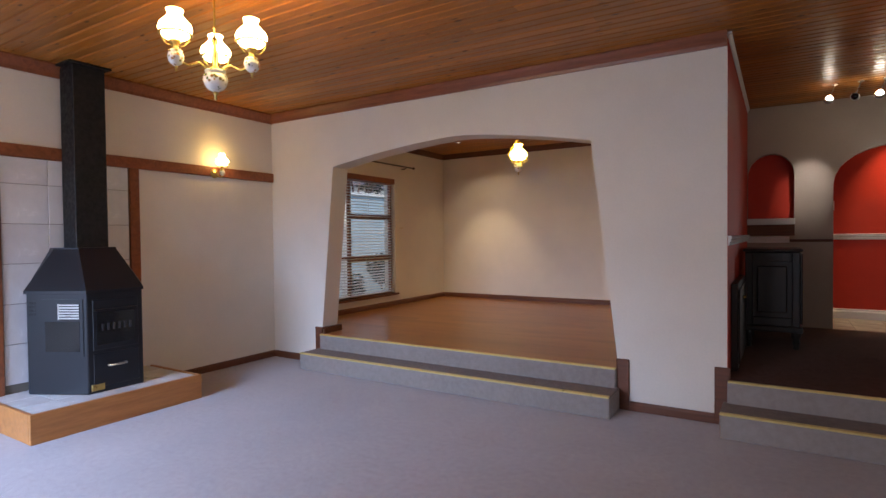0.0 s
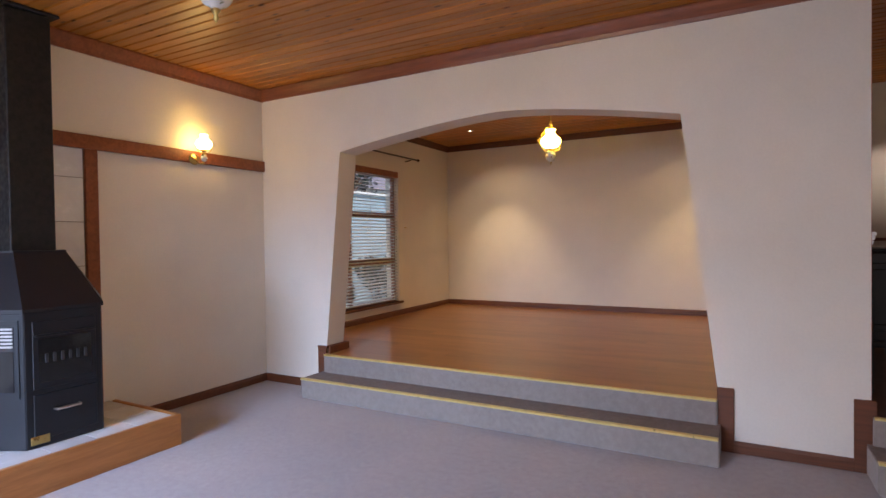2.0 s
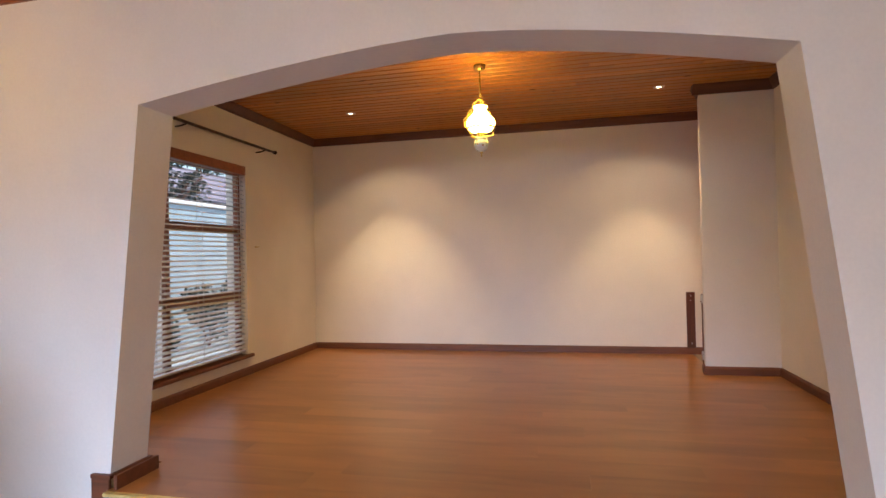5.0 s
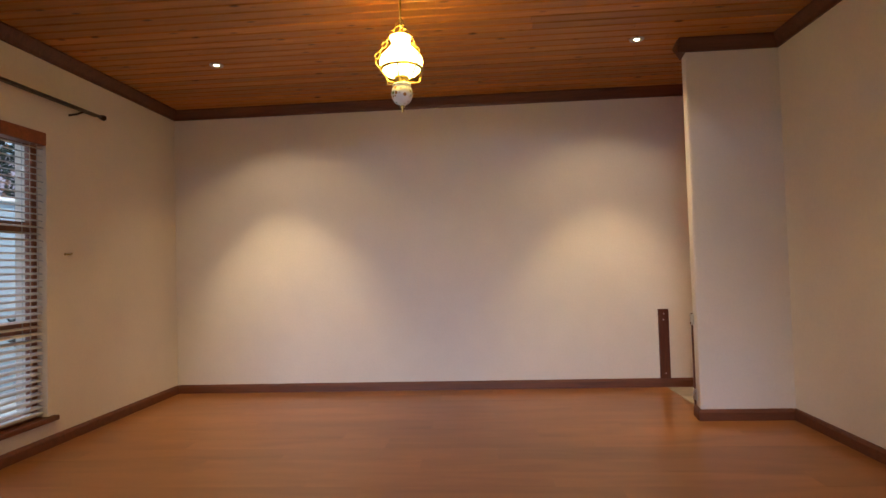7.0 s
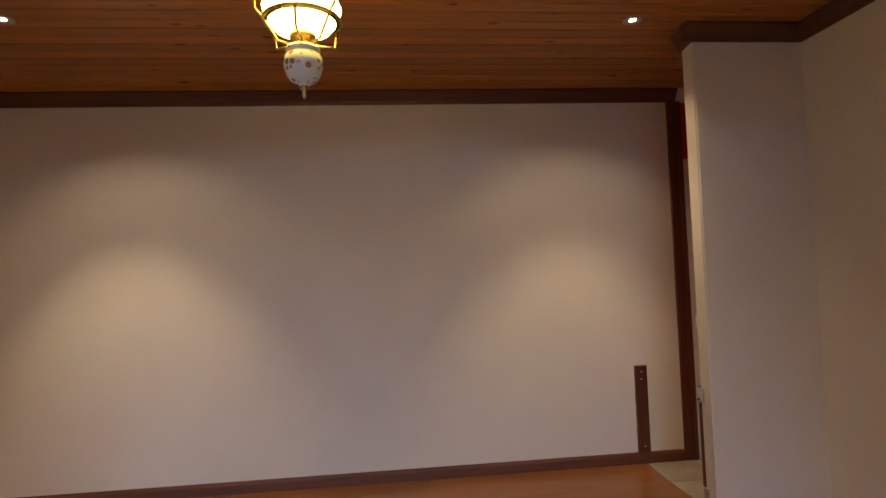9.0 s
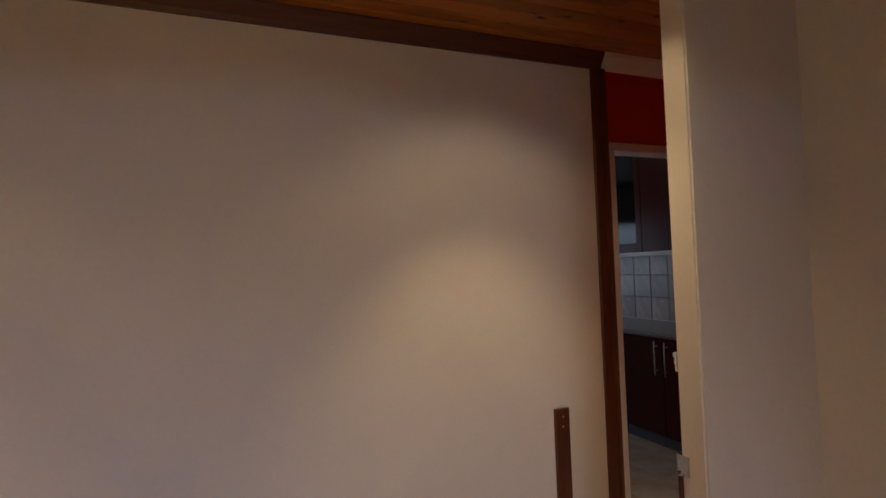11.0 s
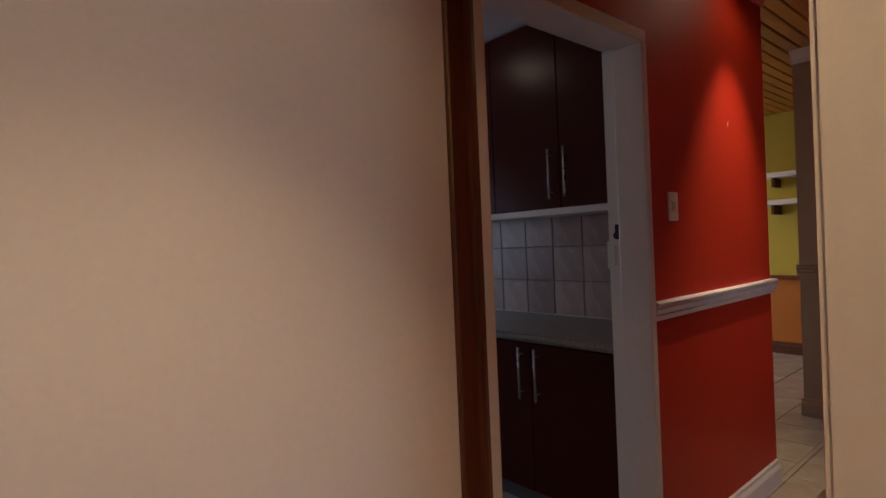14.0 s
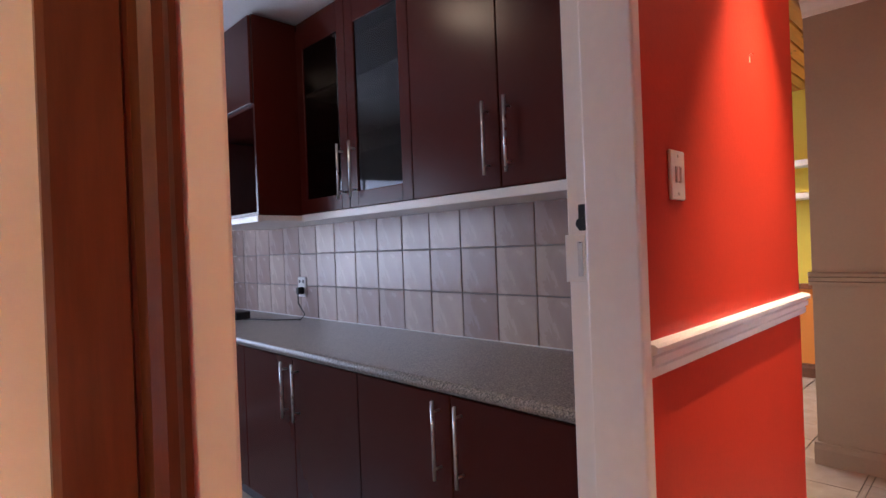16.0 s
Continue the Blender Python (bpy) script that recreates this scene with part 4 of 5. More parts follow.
def socket_board():
    t = thing("cable_cover", (0, 0, 0), "dark brown upright cover board with screws on the wall", "cover board")
    bm = bmesh.new()
    box(bm, (-0.903, YB - 0.024, ZU + 0.074), (-0.818, YB - 0.001, 1.018), 0.003)
    part("board", bm, M_POST, t)
    for x, z in ((-0.858, 0.978), (-0.862, 0.928), (-0.858, 0.47)):
        bm = lathe(bmesh.new(), [(0.0, 0.0), (0.006, 0.0), (0.005, 0.003), (0.0, 0.004)], (0, 0, 0), 10)
        bm.transform(Matrix.Translation((x, YB - 0.024, z)) @ Matrix.Rotation(radians(90), 4, "X"))
        part("screw", bm, M_STEEL, t, "bright screw head")
socket_board()

def hinge(z):
    t = thing("hinge", (0, 0, 0), "old steel hinge fixed to the wall end", "hinge", "hinges on the wall end")
    part("leaf", boxes(((XN + 0.006, YK - 0.05, z), (XN + 0.016, YK - 0.012, z + 0.075)), bevel=0.001), M_STEEL, t)
    part("knuckle", tube(bmesh.new(), [(XN + 0.006, YK - 0.006, z - 0.002), (XN + 0.006, YK - 0.006, z + 0.077)], 0.006, 8), M_STEEL, t, "", True)
for z in (0.46, 0.98):
    hinge(z)
structure("trim_nib_edge", boxes(((XN + 0.010, YK - 0.010, ZU), (XN + 0.027, YK + 0.005, 1.06)), bevel=0.002), M_POST, "dark strip on the wall end")

# ---- dining area ----
def sideboard():
    x0, x1, y0, y1, zb, zt = XE + 0.03, 0.27, 6.12, 6.85, ZU, 1.30
    t = thing("sideboard", (0, 0, 0), "old blackened oak sideboard with panelled sides on turned feet", "sideboard")
    bm = bmesh.new()
    box(bm, (x0 + 0.02, y0 + 0.02, zb + 0.20), (x1 - 0.02, y1 - 0.02, zt - 0.03), 0.006)
    part("carcass", bm, M_DARKWOOD, t)
    bm = bmesh.new()
    box(bm, (x0, y0 - 0.01, zt - 0.03), (x1, y1 + 0.01, zt), 0.010, 2)
    part("top", bm, M_DARKWOOD, t)
    bm = bmesh.new()
    box(bm, (x0, y0, zb + 0.16), (x1 + 0.004, y1, zb + 0.215), 0.012, 2)
    part("base_moulding", bm, M_DARKWOOD, t)
    for lo, hi in (((x0 + 0.02, y0, zb + 0.22), (x0 + 0.085, y0 + 0.021, zt - 0.035)), ((x1 - 0.085, y0, zb + 0.22), (x1 - 0.02, y0 + 0.021, zt - 0.035)), ((x0 + 0.086, y0, zb + 0.22), (x1 - 0.086, y0 + 0.021, zb + 0.30)), ((x0 + 0.086, y0, zt - 0.12), (x1 - 0.086, y0 + 0.021, zt - 0.035))):
        bm = bmesh.new()
        box(bm, lo, hi, 0.006)
        part("side_frame", bm, M_DARKWOOD, t)
    bm = bmesh.new()
    box(bm, (x0 + 0.12, y0 + 0.004, zb + 0.34), (x1 - 0.12, y0 + 0.022, zt - 0.16), 0.012)
    part("side_panel", bm, M_DARKWOOD, t, "raised side panel")
    for k in range(2):
        a = y0 + 0.04 + k * (y1 - y0 - 0.08) / 2
        bm = bmesh.new()
        box(bm, (x1 - 0.021, a, zb + 0.24), (x1 + 0.001, a + (y1 - y0 - 0.08) / 2 - 0.006, zt - 0.05), 0.006)
        d = part("door", bm, M_DARKWOOD, t)
        part("knob", boxes(((x1, a + (0.38 if k == 0 else 0.06), 0.85), (x1 + 0.02, a + (0.40 if k == 0 else 0.08), 0.88)), bevel=0.004), M_BRASS, d, "brass knob")
    for x in (x0 + 0.05, x1 - 0.05):
        for y in (y0 + 0.05, y1 - 0.05):
            part("foot", lathe(bmesh.new(), [(0.018, 0.0), (0.030, 0.012), (0.020, 0.03), (0.034, 0.06), (0.026, 0.10), (0.040, 0.13), (0.040, 0.17)], (x, y, zb), 16), M_DARKWOOD, t, "turned foot", True)
sideboard()

def low_cabinet():
    t = thing("low_cabinet", (0, 0, 0), "narrow dark wooden cabinet with a brass knob against the red wall", "cabinet")
    x0, x1, y0, y1, zt = XE + 0.004, XE + 0.055, 5.0, 6.05, 1.05
    bm = bmesh.new()
    box(bm, (x0, y0, ZU), (x1, y1, zt), 0.006)
    part("body", bm, M_DARKWOOD, t)
    for k in range(2):
        bm = bmesh.new()
        box(bm, (x1 - 0.002, y0 + 0.03 + 0.51 * k, ZU + 0.05), (x1 + 0.014, y0 + 0.51 + 0.51 * k, zt - 0.05), 0.006)
        d = part("door", bm, M_DARKWOOD, t)
        if k == 0:
            part("knob", lathe(bmesh.new(), [(0.0, -0.014), (0.012, -0.008), (0.014, 0.0), (0.012, 0.008), (0.0, 0.014)], (x1 + 0.026, y0 + 0.44, 0.90), 12), M_BRASS, d, "brass knob", True)
low_cabinet()

bm = bmesh.new()
box(bm, (XE + 0.002, YN - 0.03, 1.550), (0.240, YK - 0.03, 1.622), 0.004)
structure("trim_niche_sill", bm, M_WHITE, "thick white sill of the wall niche")
structure("trim_niche_apron", boxes(((XE + 0.002, YN - 0.006, 1.418), (0.236, YN + 0.01, 1.549))), M_SKIRT, "brown painted band below the niche")

def spotlight(x, tgt, lit=True):
    t = thing("spotlight", (0, 0, 0), "small steel ceiling spotlight, %s, on a short stalk" % ("lit" if lit else "turned off"), "spotlight", "dining area spotlights")
    head = Vector((x, 6.90, HT - 0.150))
    d = (Vector(tgt) - head).normalized()
    q = Matrix.Translation(head) @ d.to_track_quat("Z", "Y").to_matrix().to_4x4()
    part("ceiling_plate", lathe(bmesh.new(), [(0.0, 0.0), (0.028, 0.0), (0.026, -0.010), (0.008, -0.014), (0.0, -0.014)], (x + 0.05, 6.91, HT - 0.001), 18), M_STEEL, t, "", True)
    part("stalk", tube(bmesh.new(), [(x + 0.05, 6.91, HT - 0.012), head - d * 0.02], 0.004, 6), M_STEEL, t, "thin steel stalk", True)
    bm = lathe(bmesh.new(), [(0.036, -0.012), (0.040, 0.0), (0.040, 0.03), (0.036, 0.03), (0.0362, 0.0), (0.036, -0.012)], (0, 0, 0), 18)
    bm.transform(q)
    h = part("head", bm, M_STEEL, t, "metal spotlight head", True)
    bm = lathe(bmesh.new(), [(0.0, -0.045), (0.016, -0.040), (0.029, -0.022), (0.035, 0.002), (0.035, 0.022), (0.024, 0.034), (0.0, 0.038)], (0, 0, 0), 16)
    bm.transform(q)
    part("bulb", bm, M_BULB if lit else M_DARKGLASS, h, "lit bulb" if lit else "dark bulb")
    if not lit:
        return
    lamp("spot_beam", "SPOT", head + d * 0.075, 30 if x < 0.6 else 5, (1.0, 0.95, 0.93), tgt, 0.012, cone=34, blend=1.0)
# The third, at x 1.40, is unseen, added to light the red wall.
for x, tgt in ((0.51, (0.36, 7.68, 2.0)), (0.915, (1.05, 8.7, 1.5)), (1.40, (1.4, 8.7, 1.5))):
    spotlight(x, tgt)
spotlight(0.72, (0.9, 7.9, 2.9), False)
# halogen in the passage ceiling that washes the red wall
# Downlights at x 2.3 and 3.9 are unseen, added to brighten hall and far room.
for x, y in ((1.25, 8.42), (2.3, 7.95), (3.9, 9.9)):
    downlight(x, y)
lamp("passage_beam", "SPOT", (1.25, 8.42, HT - 0.03), 66, (1.0, 0.80, 0.5), (1.22, 8.60, 0), 0.012, cone=64, blend=0.9)
lamp("passage_spill", "SPOT", (1.25, 8.42, HT - 0.03), 3, (1.0, 0.80, 0.5), (1.22, 8.50, 0), 0.012, cone=150, blend=0.6)
lamp("hall_fill", "SPOT", (2.3, 7.95, HT - 0.03), 1.4, (1.0, 0.62, 0.34), (2.35, 8.1, 0), 0.02, cone=140, blend=0.6)
lamp("far_fill", "SPOT", (3.9, 9.9, HT - 0.03), 12, (1.0, 0.84, 0.6), (3.9, 9.9, 0), 0.02, cone=150, blend=0.5)

# ---- passage ----
def switch_plate():
    t = thing("light_switch", (0, 0, 0), "white two-way light switch on the red wall", "switch")
    bm = bmesh.new()
    box(bm, (0.606, YR - 0.008, 1.740), (0.684, YR, 1.856), 0.003)
    part("plate", bm, M_PLASTIC, t)
    for x in (0.630, 0.650):
        part("rocker", boxes(((x, YR - 0.013, 1.781), (x + 0.011, YR - 0.007, 1.817)), bevel=0.002), M_PLASTIC, t)
        part("rocker_gap", boxes(((x - 0.001, YR - 0.0086, 1.780), (x + 0.012, YR - 0.0078, 1.818))), M_GROUT, t)
    for z in (1.754, 1.842):
        part("screw", boxes(((0.642, YR - 0.0095, z - 0.003), (0.648, YR - 0.0078, z + 0.003))), M_STEEL, t)
switch_plate()
nail = thing("wall_nail", (0, 0, 0), "bare picture nail in the red wall", "nail")
part("shaft", tube(bmesh.new(), [(1.228, YR + 0.01, 2.206), (1.228, YR - 0.012, 2.209)], 0.002, 6), M_STEEL, nail)
part("chip", boxes(((1.222, YR - 0.001, 2.185), (1.232, YR + 0.001, 2.203))), M_PLASTIC, nail, "chipped plaster")

def far_shelf(z, depth, mat, lab):
    t = thing("wall_shelf", (0, 0, 0), lab, "shelf", "shelves on the yellow wall")
    bm = bmesh.new()
    box(bm, (5.15 - depth, 8.4, z), (5.15, 11.0, z + 0.05), 0.004)
    part("board", bm, mat, t)
    for y in (8.7, 9.7, 10.7):
        part("bracket", boxes(((5.15 - depth * 0.8, y, z - 0.10), (5.149, y + 0.03, z - 0.001)), bevel=0.003), M_SKIRT, t)
far_shelf(2.245, 0.25, M_PLASTIC, "pale shelf on the yellow wall")
far_shelf(1.955, 0.30, M_WHITE, "white shelf on the yellow wall")
run("trim_far_rail", [(0, 0), (0.03, 0), (0.03, 0.05), (0, 0.05)], (5.14, 6.6, 1.15), (5.14, 12.5, 1.15), (-1, 0, 0), M_TRIM, "wooden rail between the yellow and orange paint")
run("baseboard_far", WS, (5.14, 6.6, ZU), (5.14, 12.5, ZU), (-1, 0, 0), M_SKIRT, "brown skirting board")

# ---- kitchen ----
def bar_handle(parent, x, y, z0, z1):
    h = part("handle", tube(bmesh.new(), [(x - 0.032, y, z0), (x - 0.032, y, z1)], 0.006, 10), M_STEEL, parent, "brushed steel bar handle", True)
    for z in (z0 + 0.035, z1 - 0.035):
        part("handle_post", tube(bmesh.new(), [(x, y, z), (x - 0.032, y, z)], 0.0045, 8), M_STEEL, h, "", True)

def base_unit(y0, y1, handles=True):
    t = thing("base_cabinet", (0, 0, 0), "dark cherry base cabinet with two doors under the worktop", "cabinet", "kitchen base cabinets")
    xf = XC + 0.03
    part("body", boxes(((xf + 0.021, y0 + 0.001, ZU + 0.10), (XT - 0.004, y1 - 0.001, 1.189))), M_CAB, t)
    part("kickboard", boxes(((xf + 0.06, y0 + 0.001, ZU), (xf + 0.075, y1 - 0.001, ZU + 0.10))), M_KICK, t, "dark grey kickboard")
    m = (y0 + y1) / 2
    for a, b, hy in ((y0, m, m - 0.05), (m, y1, m + 0.05)):
        bm = bmesh.new()
        box(bm, (xf, a + 0.002, ZU + 0.102), (xf + 0.020, b - 0.002, 1.180), 0.0025)
        d = part("door", bm, M_CAB, t)
        bar_handle(d, xf, hy, 0.908, 1.162)
base_unit(8.91, 9.920)
base_unit(9.920, 10.920)
base_unit(10.920, 11.90)

def worktop():
    t = thing("worktop", (0, 0, 0), "speckled grey granite-look worktop with a rounded front edge", "worktop")
    r, h0, h1 = 0.018, 1.190, ZC
    prof = [(XT - 0.003, h0), (XT - 0.003, h1)] + [(XC + r - r * math.sin(q), h1 - r + r * math.cos(q)) for q in [math.pi * k / 8 for k in range(9)]] + [(XC + r, h0)]
    bm = bmesh.new()
    prism(bm, prof, YR + 0.155, 12.4, "y")
    part("slab", bm, M_GRANITE, t)
    part("wall_seal", boxes(((XT - 0.012, YR + 0.156, ZC + 0.0005), (XT - 0.0045, 12.4, ZC + 0.006))), M_PLASTIC, t, "thin pale sealant bead along the tiles")
worktop()

XU = 0.852
def upper_unit(y0, y1, glass=False):
    t = thing("wall_cabinet", (0, 0, 0), "dark cherry wall cabinet with %s doors" % ("glazed" if glass else "plain"), "cabinet", "kitchen wall cabinets")
    z0, z1 = 1.853, 2.868
    if glass:
        for lo, hi in (((XU + 0.021, y0, z0), (XT - 0.004, y0 + 0.016, z1)), ((XU + 0.021, y1 - 0.016, z0), (XT - 0.004, y1, z1)), ((XU + 0.021, y0 + 0.016, z0), (XT - 0.004, y1 - 0.016, z0 + 0.016)), ((XU + 0.021, y0 + 0.016, z1 - 0.016), (XT - 0.004, y1 - 0.016, z1)), ((XT - 0.012, y0 + 0.016, z0 + 0.016), (XT - 0.004, y1 - 0.016, z1 - 0.016))):
            part("carcass_panel", boxes((lo, hi)), M_CAB, t)
        for z in (2.20, 2.48):
            part("inner_shelf", boxes(((XU + 0.04, y0 + 0.017, z), (XT - 0.013, y1 - 0.017, z + 0.016))), M_CAB, t)
    else:
        part("carcass", boxes(((XU + 0.021, y0 + 0.001, z0), (XT - 0.004, y1 - 0.001, z1))), M_CAB, t)
    m = (y0 + y1) / 2
    for a, b, hy in ((y0, m, m - 0.05), (m, y1, m + 0.05)):
        if glass:
            w = 0.068
            d = part("door", boxes(((XU, a + 0.002, z0 + 0.002), (XU + 0.02, a + w, z1 - 0.002)), ((XU, b - w, z0 + 0.002), (XU + 0.02, b - 0.002, z1 - 0.002)), ((XU, a + w, z0 + 0.002), (XU + 0.02, b - w, z0 + 0.077)), ((XU, a + w, z1 - 0.15), (XU + 0.02, b - w, z1 - 0.002)), bevel=0.002), M_CAB, t)
            part("glass", boxes(((XU + 0.008, a + w, z0 + 0.077), (XU + 0.012, b - w, z1 - 0.15))), M_CABGLASS, d, "dark glass pane")
        else:
            bm = bmesh.new()
            box(bm, (XU, a + 0.002, z0 + 0.002), (XU + 0.02, b - 0.002, z1 - 0.002), 0.0025)
            d = part("door", bm, M_CAB, t)
        bar_handle(d, XU, hy, 1.902, 2.165)
upper_unit(8.94, 9.883)
upper_unit(9.883, 10.797, True)

def deep_unit():
    t = thing("wall_cabinet", (0, 0, 0), "deep dark cherry wall cabinet with an open bay", "cabinet", "kitchen wall cabinets")
    x0, y0, y1, z0, z1 = 0.612, 10.800, 11.80, 1.850, 2.868
    for lo, hi in (((x0, y0, z0), (XT - 0.004, y0 + 0.018, z1)), ((x0, y1 - 0.018, z0), (XT - 0.004, y1, z1)), ((x0, y0 + 0.018, z0), (XT - 0.004, y1 - 0.018, z0 + 0.018)), ((x0, y0 + 0.018, z1 - 0.018), (XT - 0.004, y1 - 0.018, z1)), ((x0 + 0.001, y0 + 0.018, 2.40), (XT - 0.004, y1 - 0.018, 2.418))):
        part("carcass_panel", boxes((lo, hi)), M_CAB, t)
    bm = bmesh.new()
    box(bm, (x0 - 0.012, y0 + 0.02, 2.42), (x0 + 0.006, y1 - 0.02, z1 - 0.002), 0.002)
    part("flap_door", bm, M_CAB, t)
deep_unit()
def pelmet(lo, hi):
    t = thing("light_pelmet", (0, 0, 0), "pale grey light pelmet under the wall cabinets", "pelmet", "kitchen pelmets")
    bm = bmesh.new()
    box(bm, lo, (lo[0] + 0.024, hi[1], hi[2]), 0.003)
    part("strip", bm, M_PLASTIC, t)
    # Pale panel added here to imitate light reflected onto the cabinet undersides.
    part("lit_underside", boxes(((lo[0] + 0.0245, lo[1], lo[2] + 0.006), hi)), M_PLASTIC, t)
pelmet((XU - 0.004, 8.94, 1.816), (XT - 0.014, 10.788, 1.852))
pelmet((0.604, 10.792, 1.816), (XT - 0.014, 11.80, 1.849))

def wall_socket():
    t = thing("power_socket", (0, 0, 0), "white double socket with a black plug above the worktop", "socket")
    bm = bmesh.new()
    box(bm, (XT - 0.020, 11.325, 1.365), (XT - 0.011, 11.425, 1.495), 0.003)
    part("plate", bm, M_PLASTIC, t)
    for y, z in ((11.345, 1.455), (11.39, 1.455), (11.39, 1.40)):
        part("socket_hole", boxes(((XT - 0.0215, y, z), (XT - 0.0198, y + 0.02, z + 0.02))), M_BLACK, t)
    bm = bmesh.new()
    box(bm, (XT - 0.065, 11.340, 1.385), (XT - 0.0205, 11.375, 1.43), 0.006)
    part("plug", bm, M_BLACK, t, "black plug")
wall_socket()
cord = thing("appliance_lead", (0, 0, 0), "thin black power lead trailing over the worktop", "power lead")
part("cord", tube(bmesh.new(), [(XT - 0.06, 11.355, 1.40), (XT - 0.075, 11.33, 1.33), (XT - 0.06, 11.28, 1.26), (XT - 0.10, 11.26, ZC + 0.0045), (0.98, 11.40, ZC + 0.0045), (0.90, 11.62, ZC + 0.0045), (0.82, 11.85, ZC + 0.0045)], 0.004, 6), M_BLACK, cord, "", True)
dock = thing("adapter_box", (0, 0, 0), "small grey adapter box lying on the worktop", "adapter")
bm = bmesh.new()
box(bm, (0.84, 11.66, ZC + 0.001), (0.94, 11.80, ZC + 0.05), 0.006)
part("case", bm, M_BLACK, dock)

# kitchen window frame in the end wall
kw = thing("window_2", (0, 0, 0), "white kitchen window", "window")
kw["kind"] = "structure"
for lo, hi in (((-1.6, 12.53, 1.25), (-1.55, 12.6, 2.3)), ((0.35, 12.53, 1.25), (0.4, 12.6, 2.3)), ((-1.55, 12.53, 1.25), (0.35, 12.6, 1.3)), ((-1.55, 12.53, 2.25), (0.35, 12.6, 2.3))):
    part("frame_bar", boxes((lo, hi)), M_WHITE, kw)
kd = thing("ceiling_light", (0.2, 10.1, 2.885), "round white kitchen ceiling light", "ceiling light")
part("bowl", lathe(bmesh.new(), [(0.0, -0.07), (0.07, -0.06), (0.12, -0.03), (0.13, 0.0)], (0, 0, 0)), glow("lit_kitchen_bowl", (1.0, 0.80, 0.55), 4.4), kd, "lit glass bowl", True)

# ---- patio door and outdoors ----
pd = thing("door_2", (0, 0, 0), "wide glazed timber patio door", "door")
pd["kind"] = "structure"
for a in (-4.8, -3.68, -2.56, -1.46):
    part("stile", boxes(((a, -2.70, 0), (a + 0.06, -2.64, 2.25)), bevel=0.004), M_TRIM, pd)
part("top_rail", boxes(((-4.74, -2.70, 2.17), (-1.46, -2.64, 2.25))), M_TRIM, pd)
structure("ground", boxes(((-120, -120, -0.35), (120, 120, -0.11))), M_GROUND, "grey paved yard and ground")
gw = thing("garden_wall", (0, 0, 0), "pale plastered boundary wall across the yard", "wall")
part("wall_body", boxes(((-9.4, -4, -0.11), (-9.2, 24, 2.55))), M_BRICK, gw)
part("coping", boxes(((-9.45, -4, 2.55), (-9.15, 24, 2.62)), bevel=0.01), M_PLASTER, gw)
pil = thing("veranda_pillar", (0, 0, 0), "square white painted veranda pillar outside the window", "pillar")
part("shaft", boxes(((-6.42, 7.04, -0.05), (-6.22, 7.24, 3.1)), bevel=0.01), M_WHITE, pil)
part("base", boxes(((-6.46, 7.00, -0.11), (-6.18, 7.28, 0.06)), bevel=0.01), M_WHITE, pil)
def leaf_cloud(bm, centre, radii, count, size):
    """Many small bent leaves scattered through an uneven lump."""
    for k in range(count):
        d = Vector((random.gauss(0, 1), random.gauss(0, 1), random.gauss(0, 1))).normalized() * random.uniform(0.45, 1.0) ** 0.5
        p = Vector(centre) + Vector((d.x * radii[0], d.y * radii[1], d.z * radii[2]))
        u = Vector((random.uniform(-1, 1), random.uniform(-1, 1), random.uniform(-0.6, 0.6))).normalized()
        w = u.orthogonal().normalized() * size * random.uniform(0.25, 0.4)
        u = u * size * random.uniform(0.6, 1.2)
        a, b, c, e = (bm.verts.new(q) for q in (p - u, p + w + Vector((0, 0, size * 0.12)), p + u, p - w + Vector((0, 0, size * 0.12))))
        bm.faces.new((a, b, c, e))

def shrub(x, y, h, r):
    t = thing("garden_shrub", (x, y, -0.11), "dark green leafy shrub against the garden wall", "shrub", "garden shrubs")
    for k in range(5):
        a = random.uniform(0, 6.28)
        part("stem", tube(bmesh.new(), [(0, 0, 0), (0.12 * math.cos(a), 0.12 * math.sin(a), h * 0.3), (r * 0.6 * math.cos(a), r * 0.6 * math.sin(a), h * 0.8)], 0.012, 6), M_SKIRT, t)
    bm = bmesh.new()
    for k in range(9):
        leaf_cloud(bm, (random.uniform(-r, r) * 0.6, random.uniform(-r, r) * 0.8, random.uniform(0.3, 0.85) * h), (r * 0.45, r * 0.5, h * 0.24), 110, 0.07)
    part("foliage", bm, M_LEAF, t, "dark glossy leaves")
for x, y, h, r in ((-8.6, 9.7, 0.95, 0.5), (-8.55, 11.2, 1.15, 0.55), (-8.5, 12.5, 1.3, 0.55)):
    shrub(x, y, h, r)

def garden_tree(x, y):
    t = thing("garden_tree", (x, y, -0.11), "dark leafy tree behind the boundary wall", "tree")
    trunk = part("trunk", tube(bmesh.new(), [(0, 0, 0), (0.05, 0.02, 1.2), (0.02, 0.1, 2.4)], 0.09, 8), M_SKIRT, t)
    for k in range(6):
        a = k * 1.05
        part("limb", tube(bmesh.new(), [(0.02, 0.1, 2.3), (0.4 * math.cos(a), 0.1 + 0.4 * math.sin(a), 2.9), (0.9 * math.cos(a), 0.1 + 0.9 * math.sin(a), 3.5)], 0.03, 6), M_SKIRT, trunk)
    bm = bmesh.new()
    for k in range(16):
        a, q = random.uniform(0, 6.28), random.uniform(0.2, 1.3)
        leaf_cloud(bm, (q * math.cos(a), q * math.sin(a), random.uniform(2.6, 4.1)), (0.42, 0.42, 0.28), 80, 0.10)
    part("crown", bm, M_LEAF, t, "uneven dark leafy crown")
garden_tree(-10.6, 12.4)

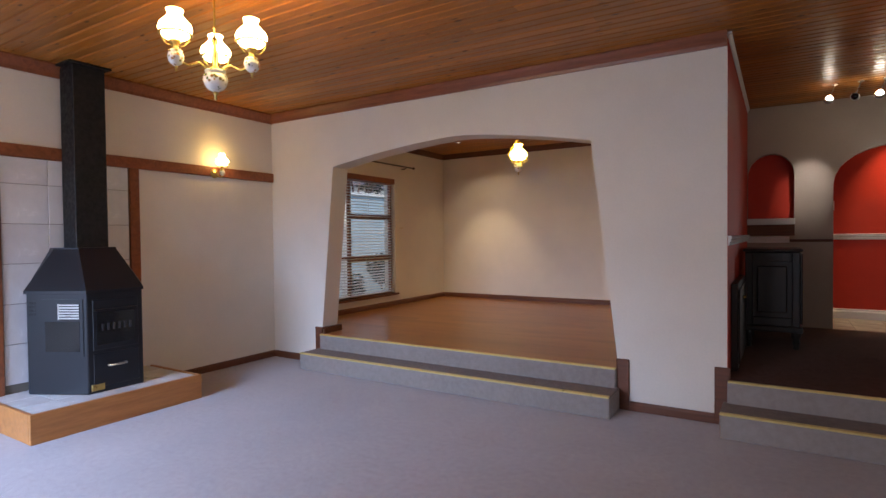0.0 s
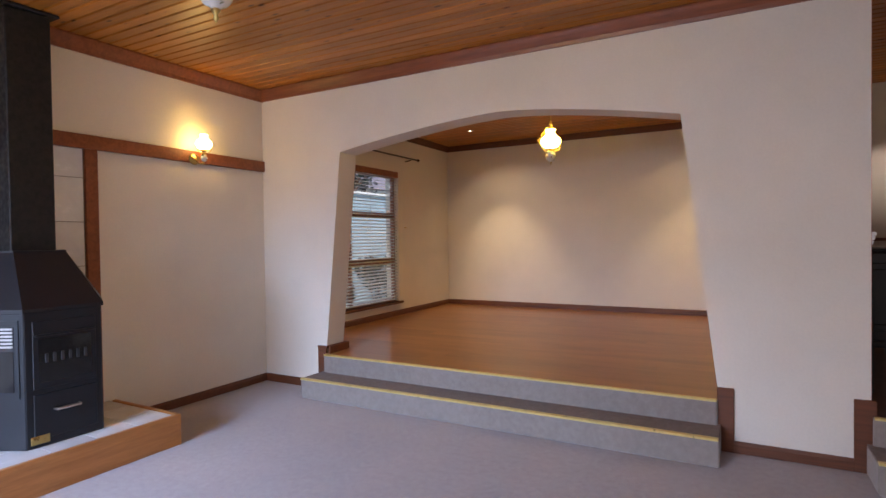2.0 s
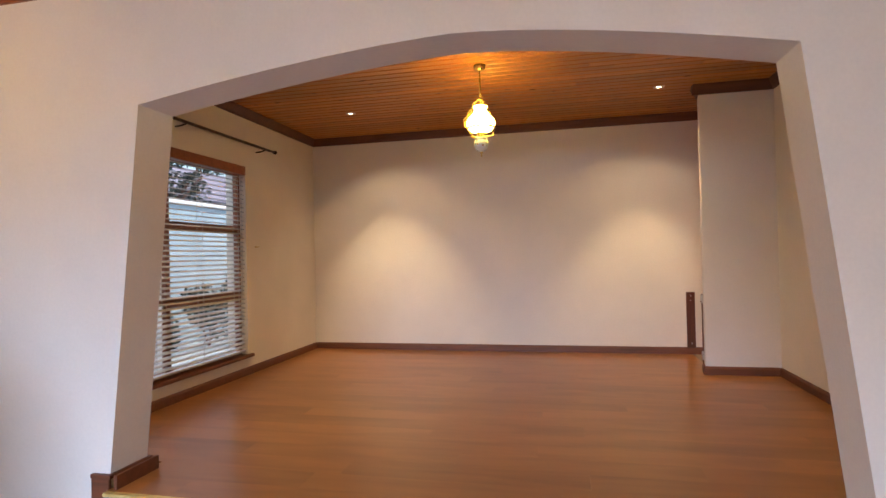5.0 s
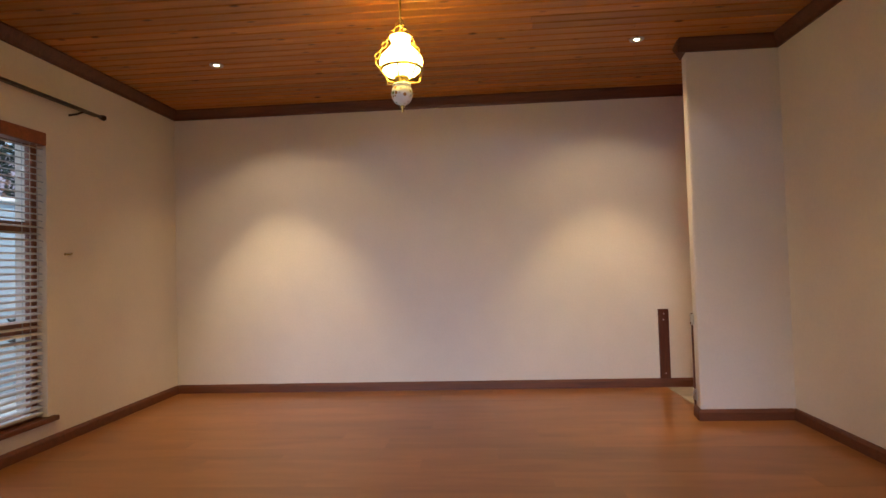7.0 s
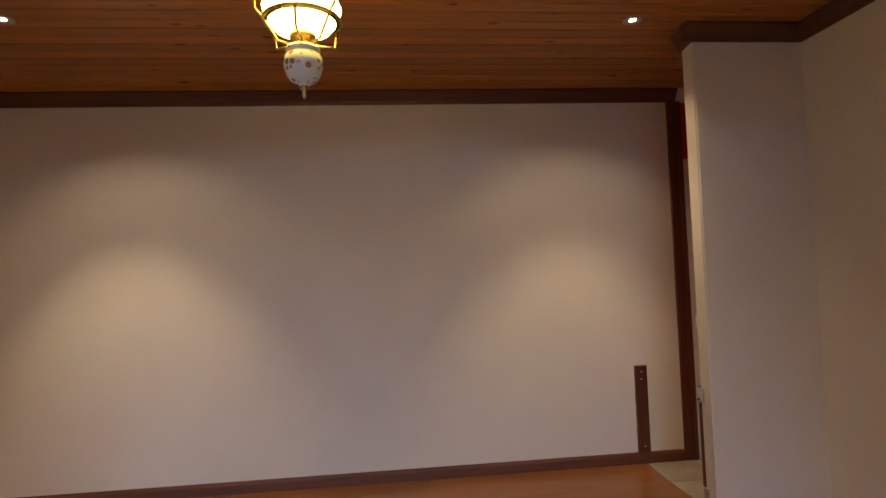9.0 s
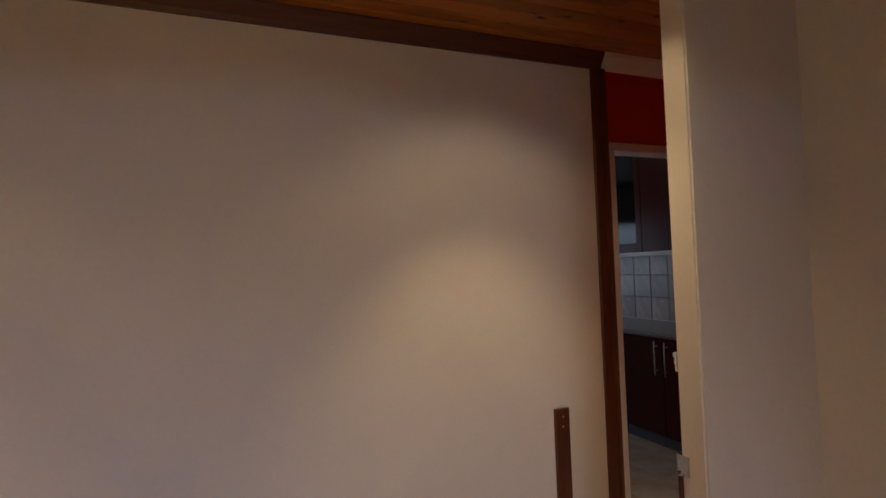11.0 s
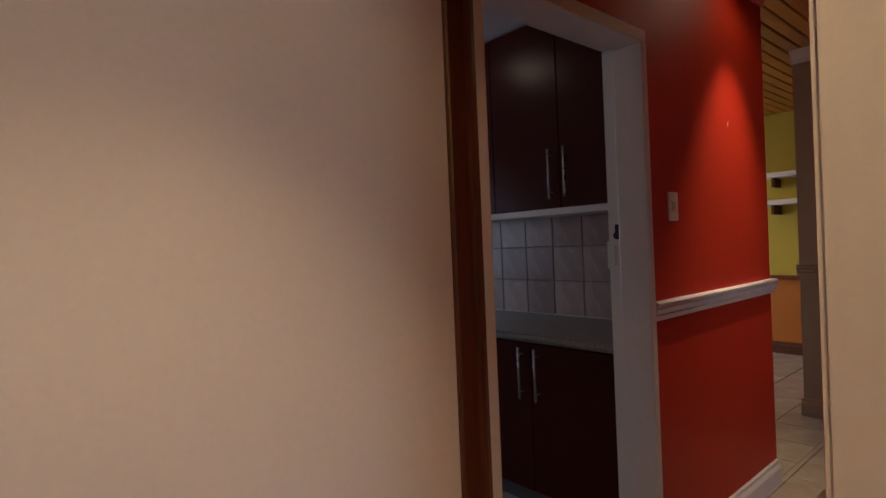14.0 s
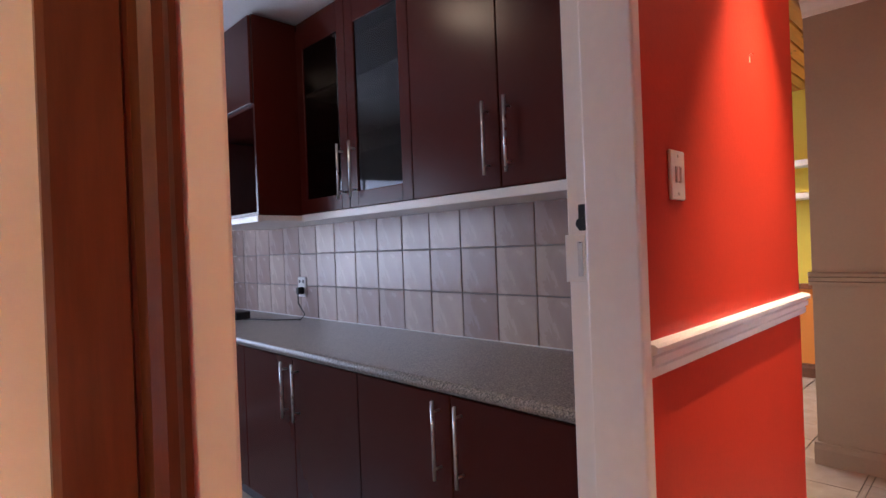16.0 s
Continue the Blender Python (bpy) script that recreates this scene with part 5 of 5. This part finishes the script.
nb = thing("neighbour_house", (0, 0, 0), "pale neighbouring house with a purple-grey roof beyond the wall", "house")
part("wall", boxes(((-16, 6, -0.11), (-13, 24, 3.35))), M_PLASTER, nb)
bm = bmesh.new()
prism(bm, [(-16.6, 3.35), (-12.6, 3.30), (-14.5, 4.6)], 5.6, 24.4, "y")
part("roof", bm, M_ROOF, nb)

# ---- small pieces of floors and walls, last ----
floor_room = structure("floor_laminate", boxes(((XL, YA + TA - 0.03, ZU - 0.0119), (XR, YB, ZU - 0.008))), M_DARKGROUT, "warm brown oak laminate floor")
PW, PL = 0.192, 1.26
meshes = {}
def plank_mesh(l, w):
    key = (round(l, 3), round(w, 3))
    if key not in meshes:
        meshes[key] = mesh_of("plank", boxes(((0, 0.0002, -0.0075), (l - 0.0003, w - 0.0002, 0))), M_FLOOR)
    return meshes[key]
y, row = 4.664, 0
while y < YB - 0.01:
    w = min(PW, YB - y)
    xa, xb = (XL, -0.855) if y + w > YK + 0.05 else (XL, XR)
    if 4.664 <= y < YA + TA - 0.05:
        xa, xb = -4.40, -1.06
    x = xa
    first = (0.35, 0.93, 0.62, 1.18)[row % 4]
    while x < xb - 0.01:
        l = min(first if x == xa else PL, xb - x)
        o = new("plank", plank_mesh(l, w))
        o.location = (x, y, ZU)
        o.parent = floor_room
        x += l
    y += w
    row += 1

def tiled_floor(name, x0, x1, y0, y1, s, label):
    base = structure(name, boxes(((x0, y0, ZU - 0.0119), (x1, y1, ZU - 0.007))), M_DARKGROUT, label)
    me = mesh_of("tile", boxes(((0.003, 0.003, -0.0065), (s - 0.003, s - 0.003, 0)), bevel=0.0015), M_FTILE)
    nx, ny = math.ceil((x1 - x0) / s - 0.01), math.ceil((y1 - y0) / s - 0.01)
    for i in range(nx):
        for j in range(ny):
            o = new("tile", me)
            o.location = (x0 + s * i, y0 + s * j, ZU + random.uniform(-0.0004, 0.0004))
            o.scale = (min(1, (x1 - x0 - s * i) / s), min(1, (y1 - y0 - s * j) / s), 1)
            o.parent = base
tiled_floor("floor_passage_tiles", -0.855, 5.14, YN, YR, 0.335, "cream ceramic floor tiles of the passage")
tiled_floor("floor_hall_tiles", XRED, 5.14, YR, 10.4, 0.335, "cream ceramic floor tiles of the hall")
tiled_floor("floor_kitchen_tiles", -1.2, XT, YR, 11.6, 0.335, "cream ceramic floor tiles of the kitchen")

splash = structure("wall_kitchen_splashback", boxes(((XT - 0.003, YR + 0.152, ZC), (XT + 0.0118, 12.4, 1.90))), M_GROUT, "mottled pinkish wall tiles above the worktop")
me = mesh_of("tile", boxes(((-0.0075, 0.0025, 0.0025), (0.0, 0.2085, 0.2035)), bevel=0.0022), M_KTILE)
for j in range(-3, 14):
    for k in range(3):
        y = 9.509 + 0.211 * j
        if y < YR + 0.152:
            continue
        o = new("tile", me)
        o.location = (XT - 0.003, y, ZC + 0.002 + 0.206 * k)
        o.parent = splash
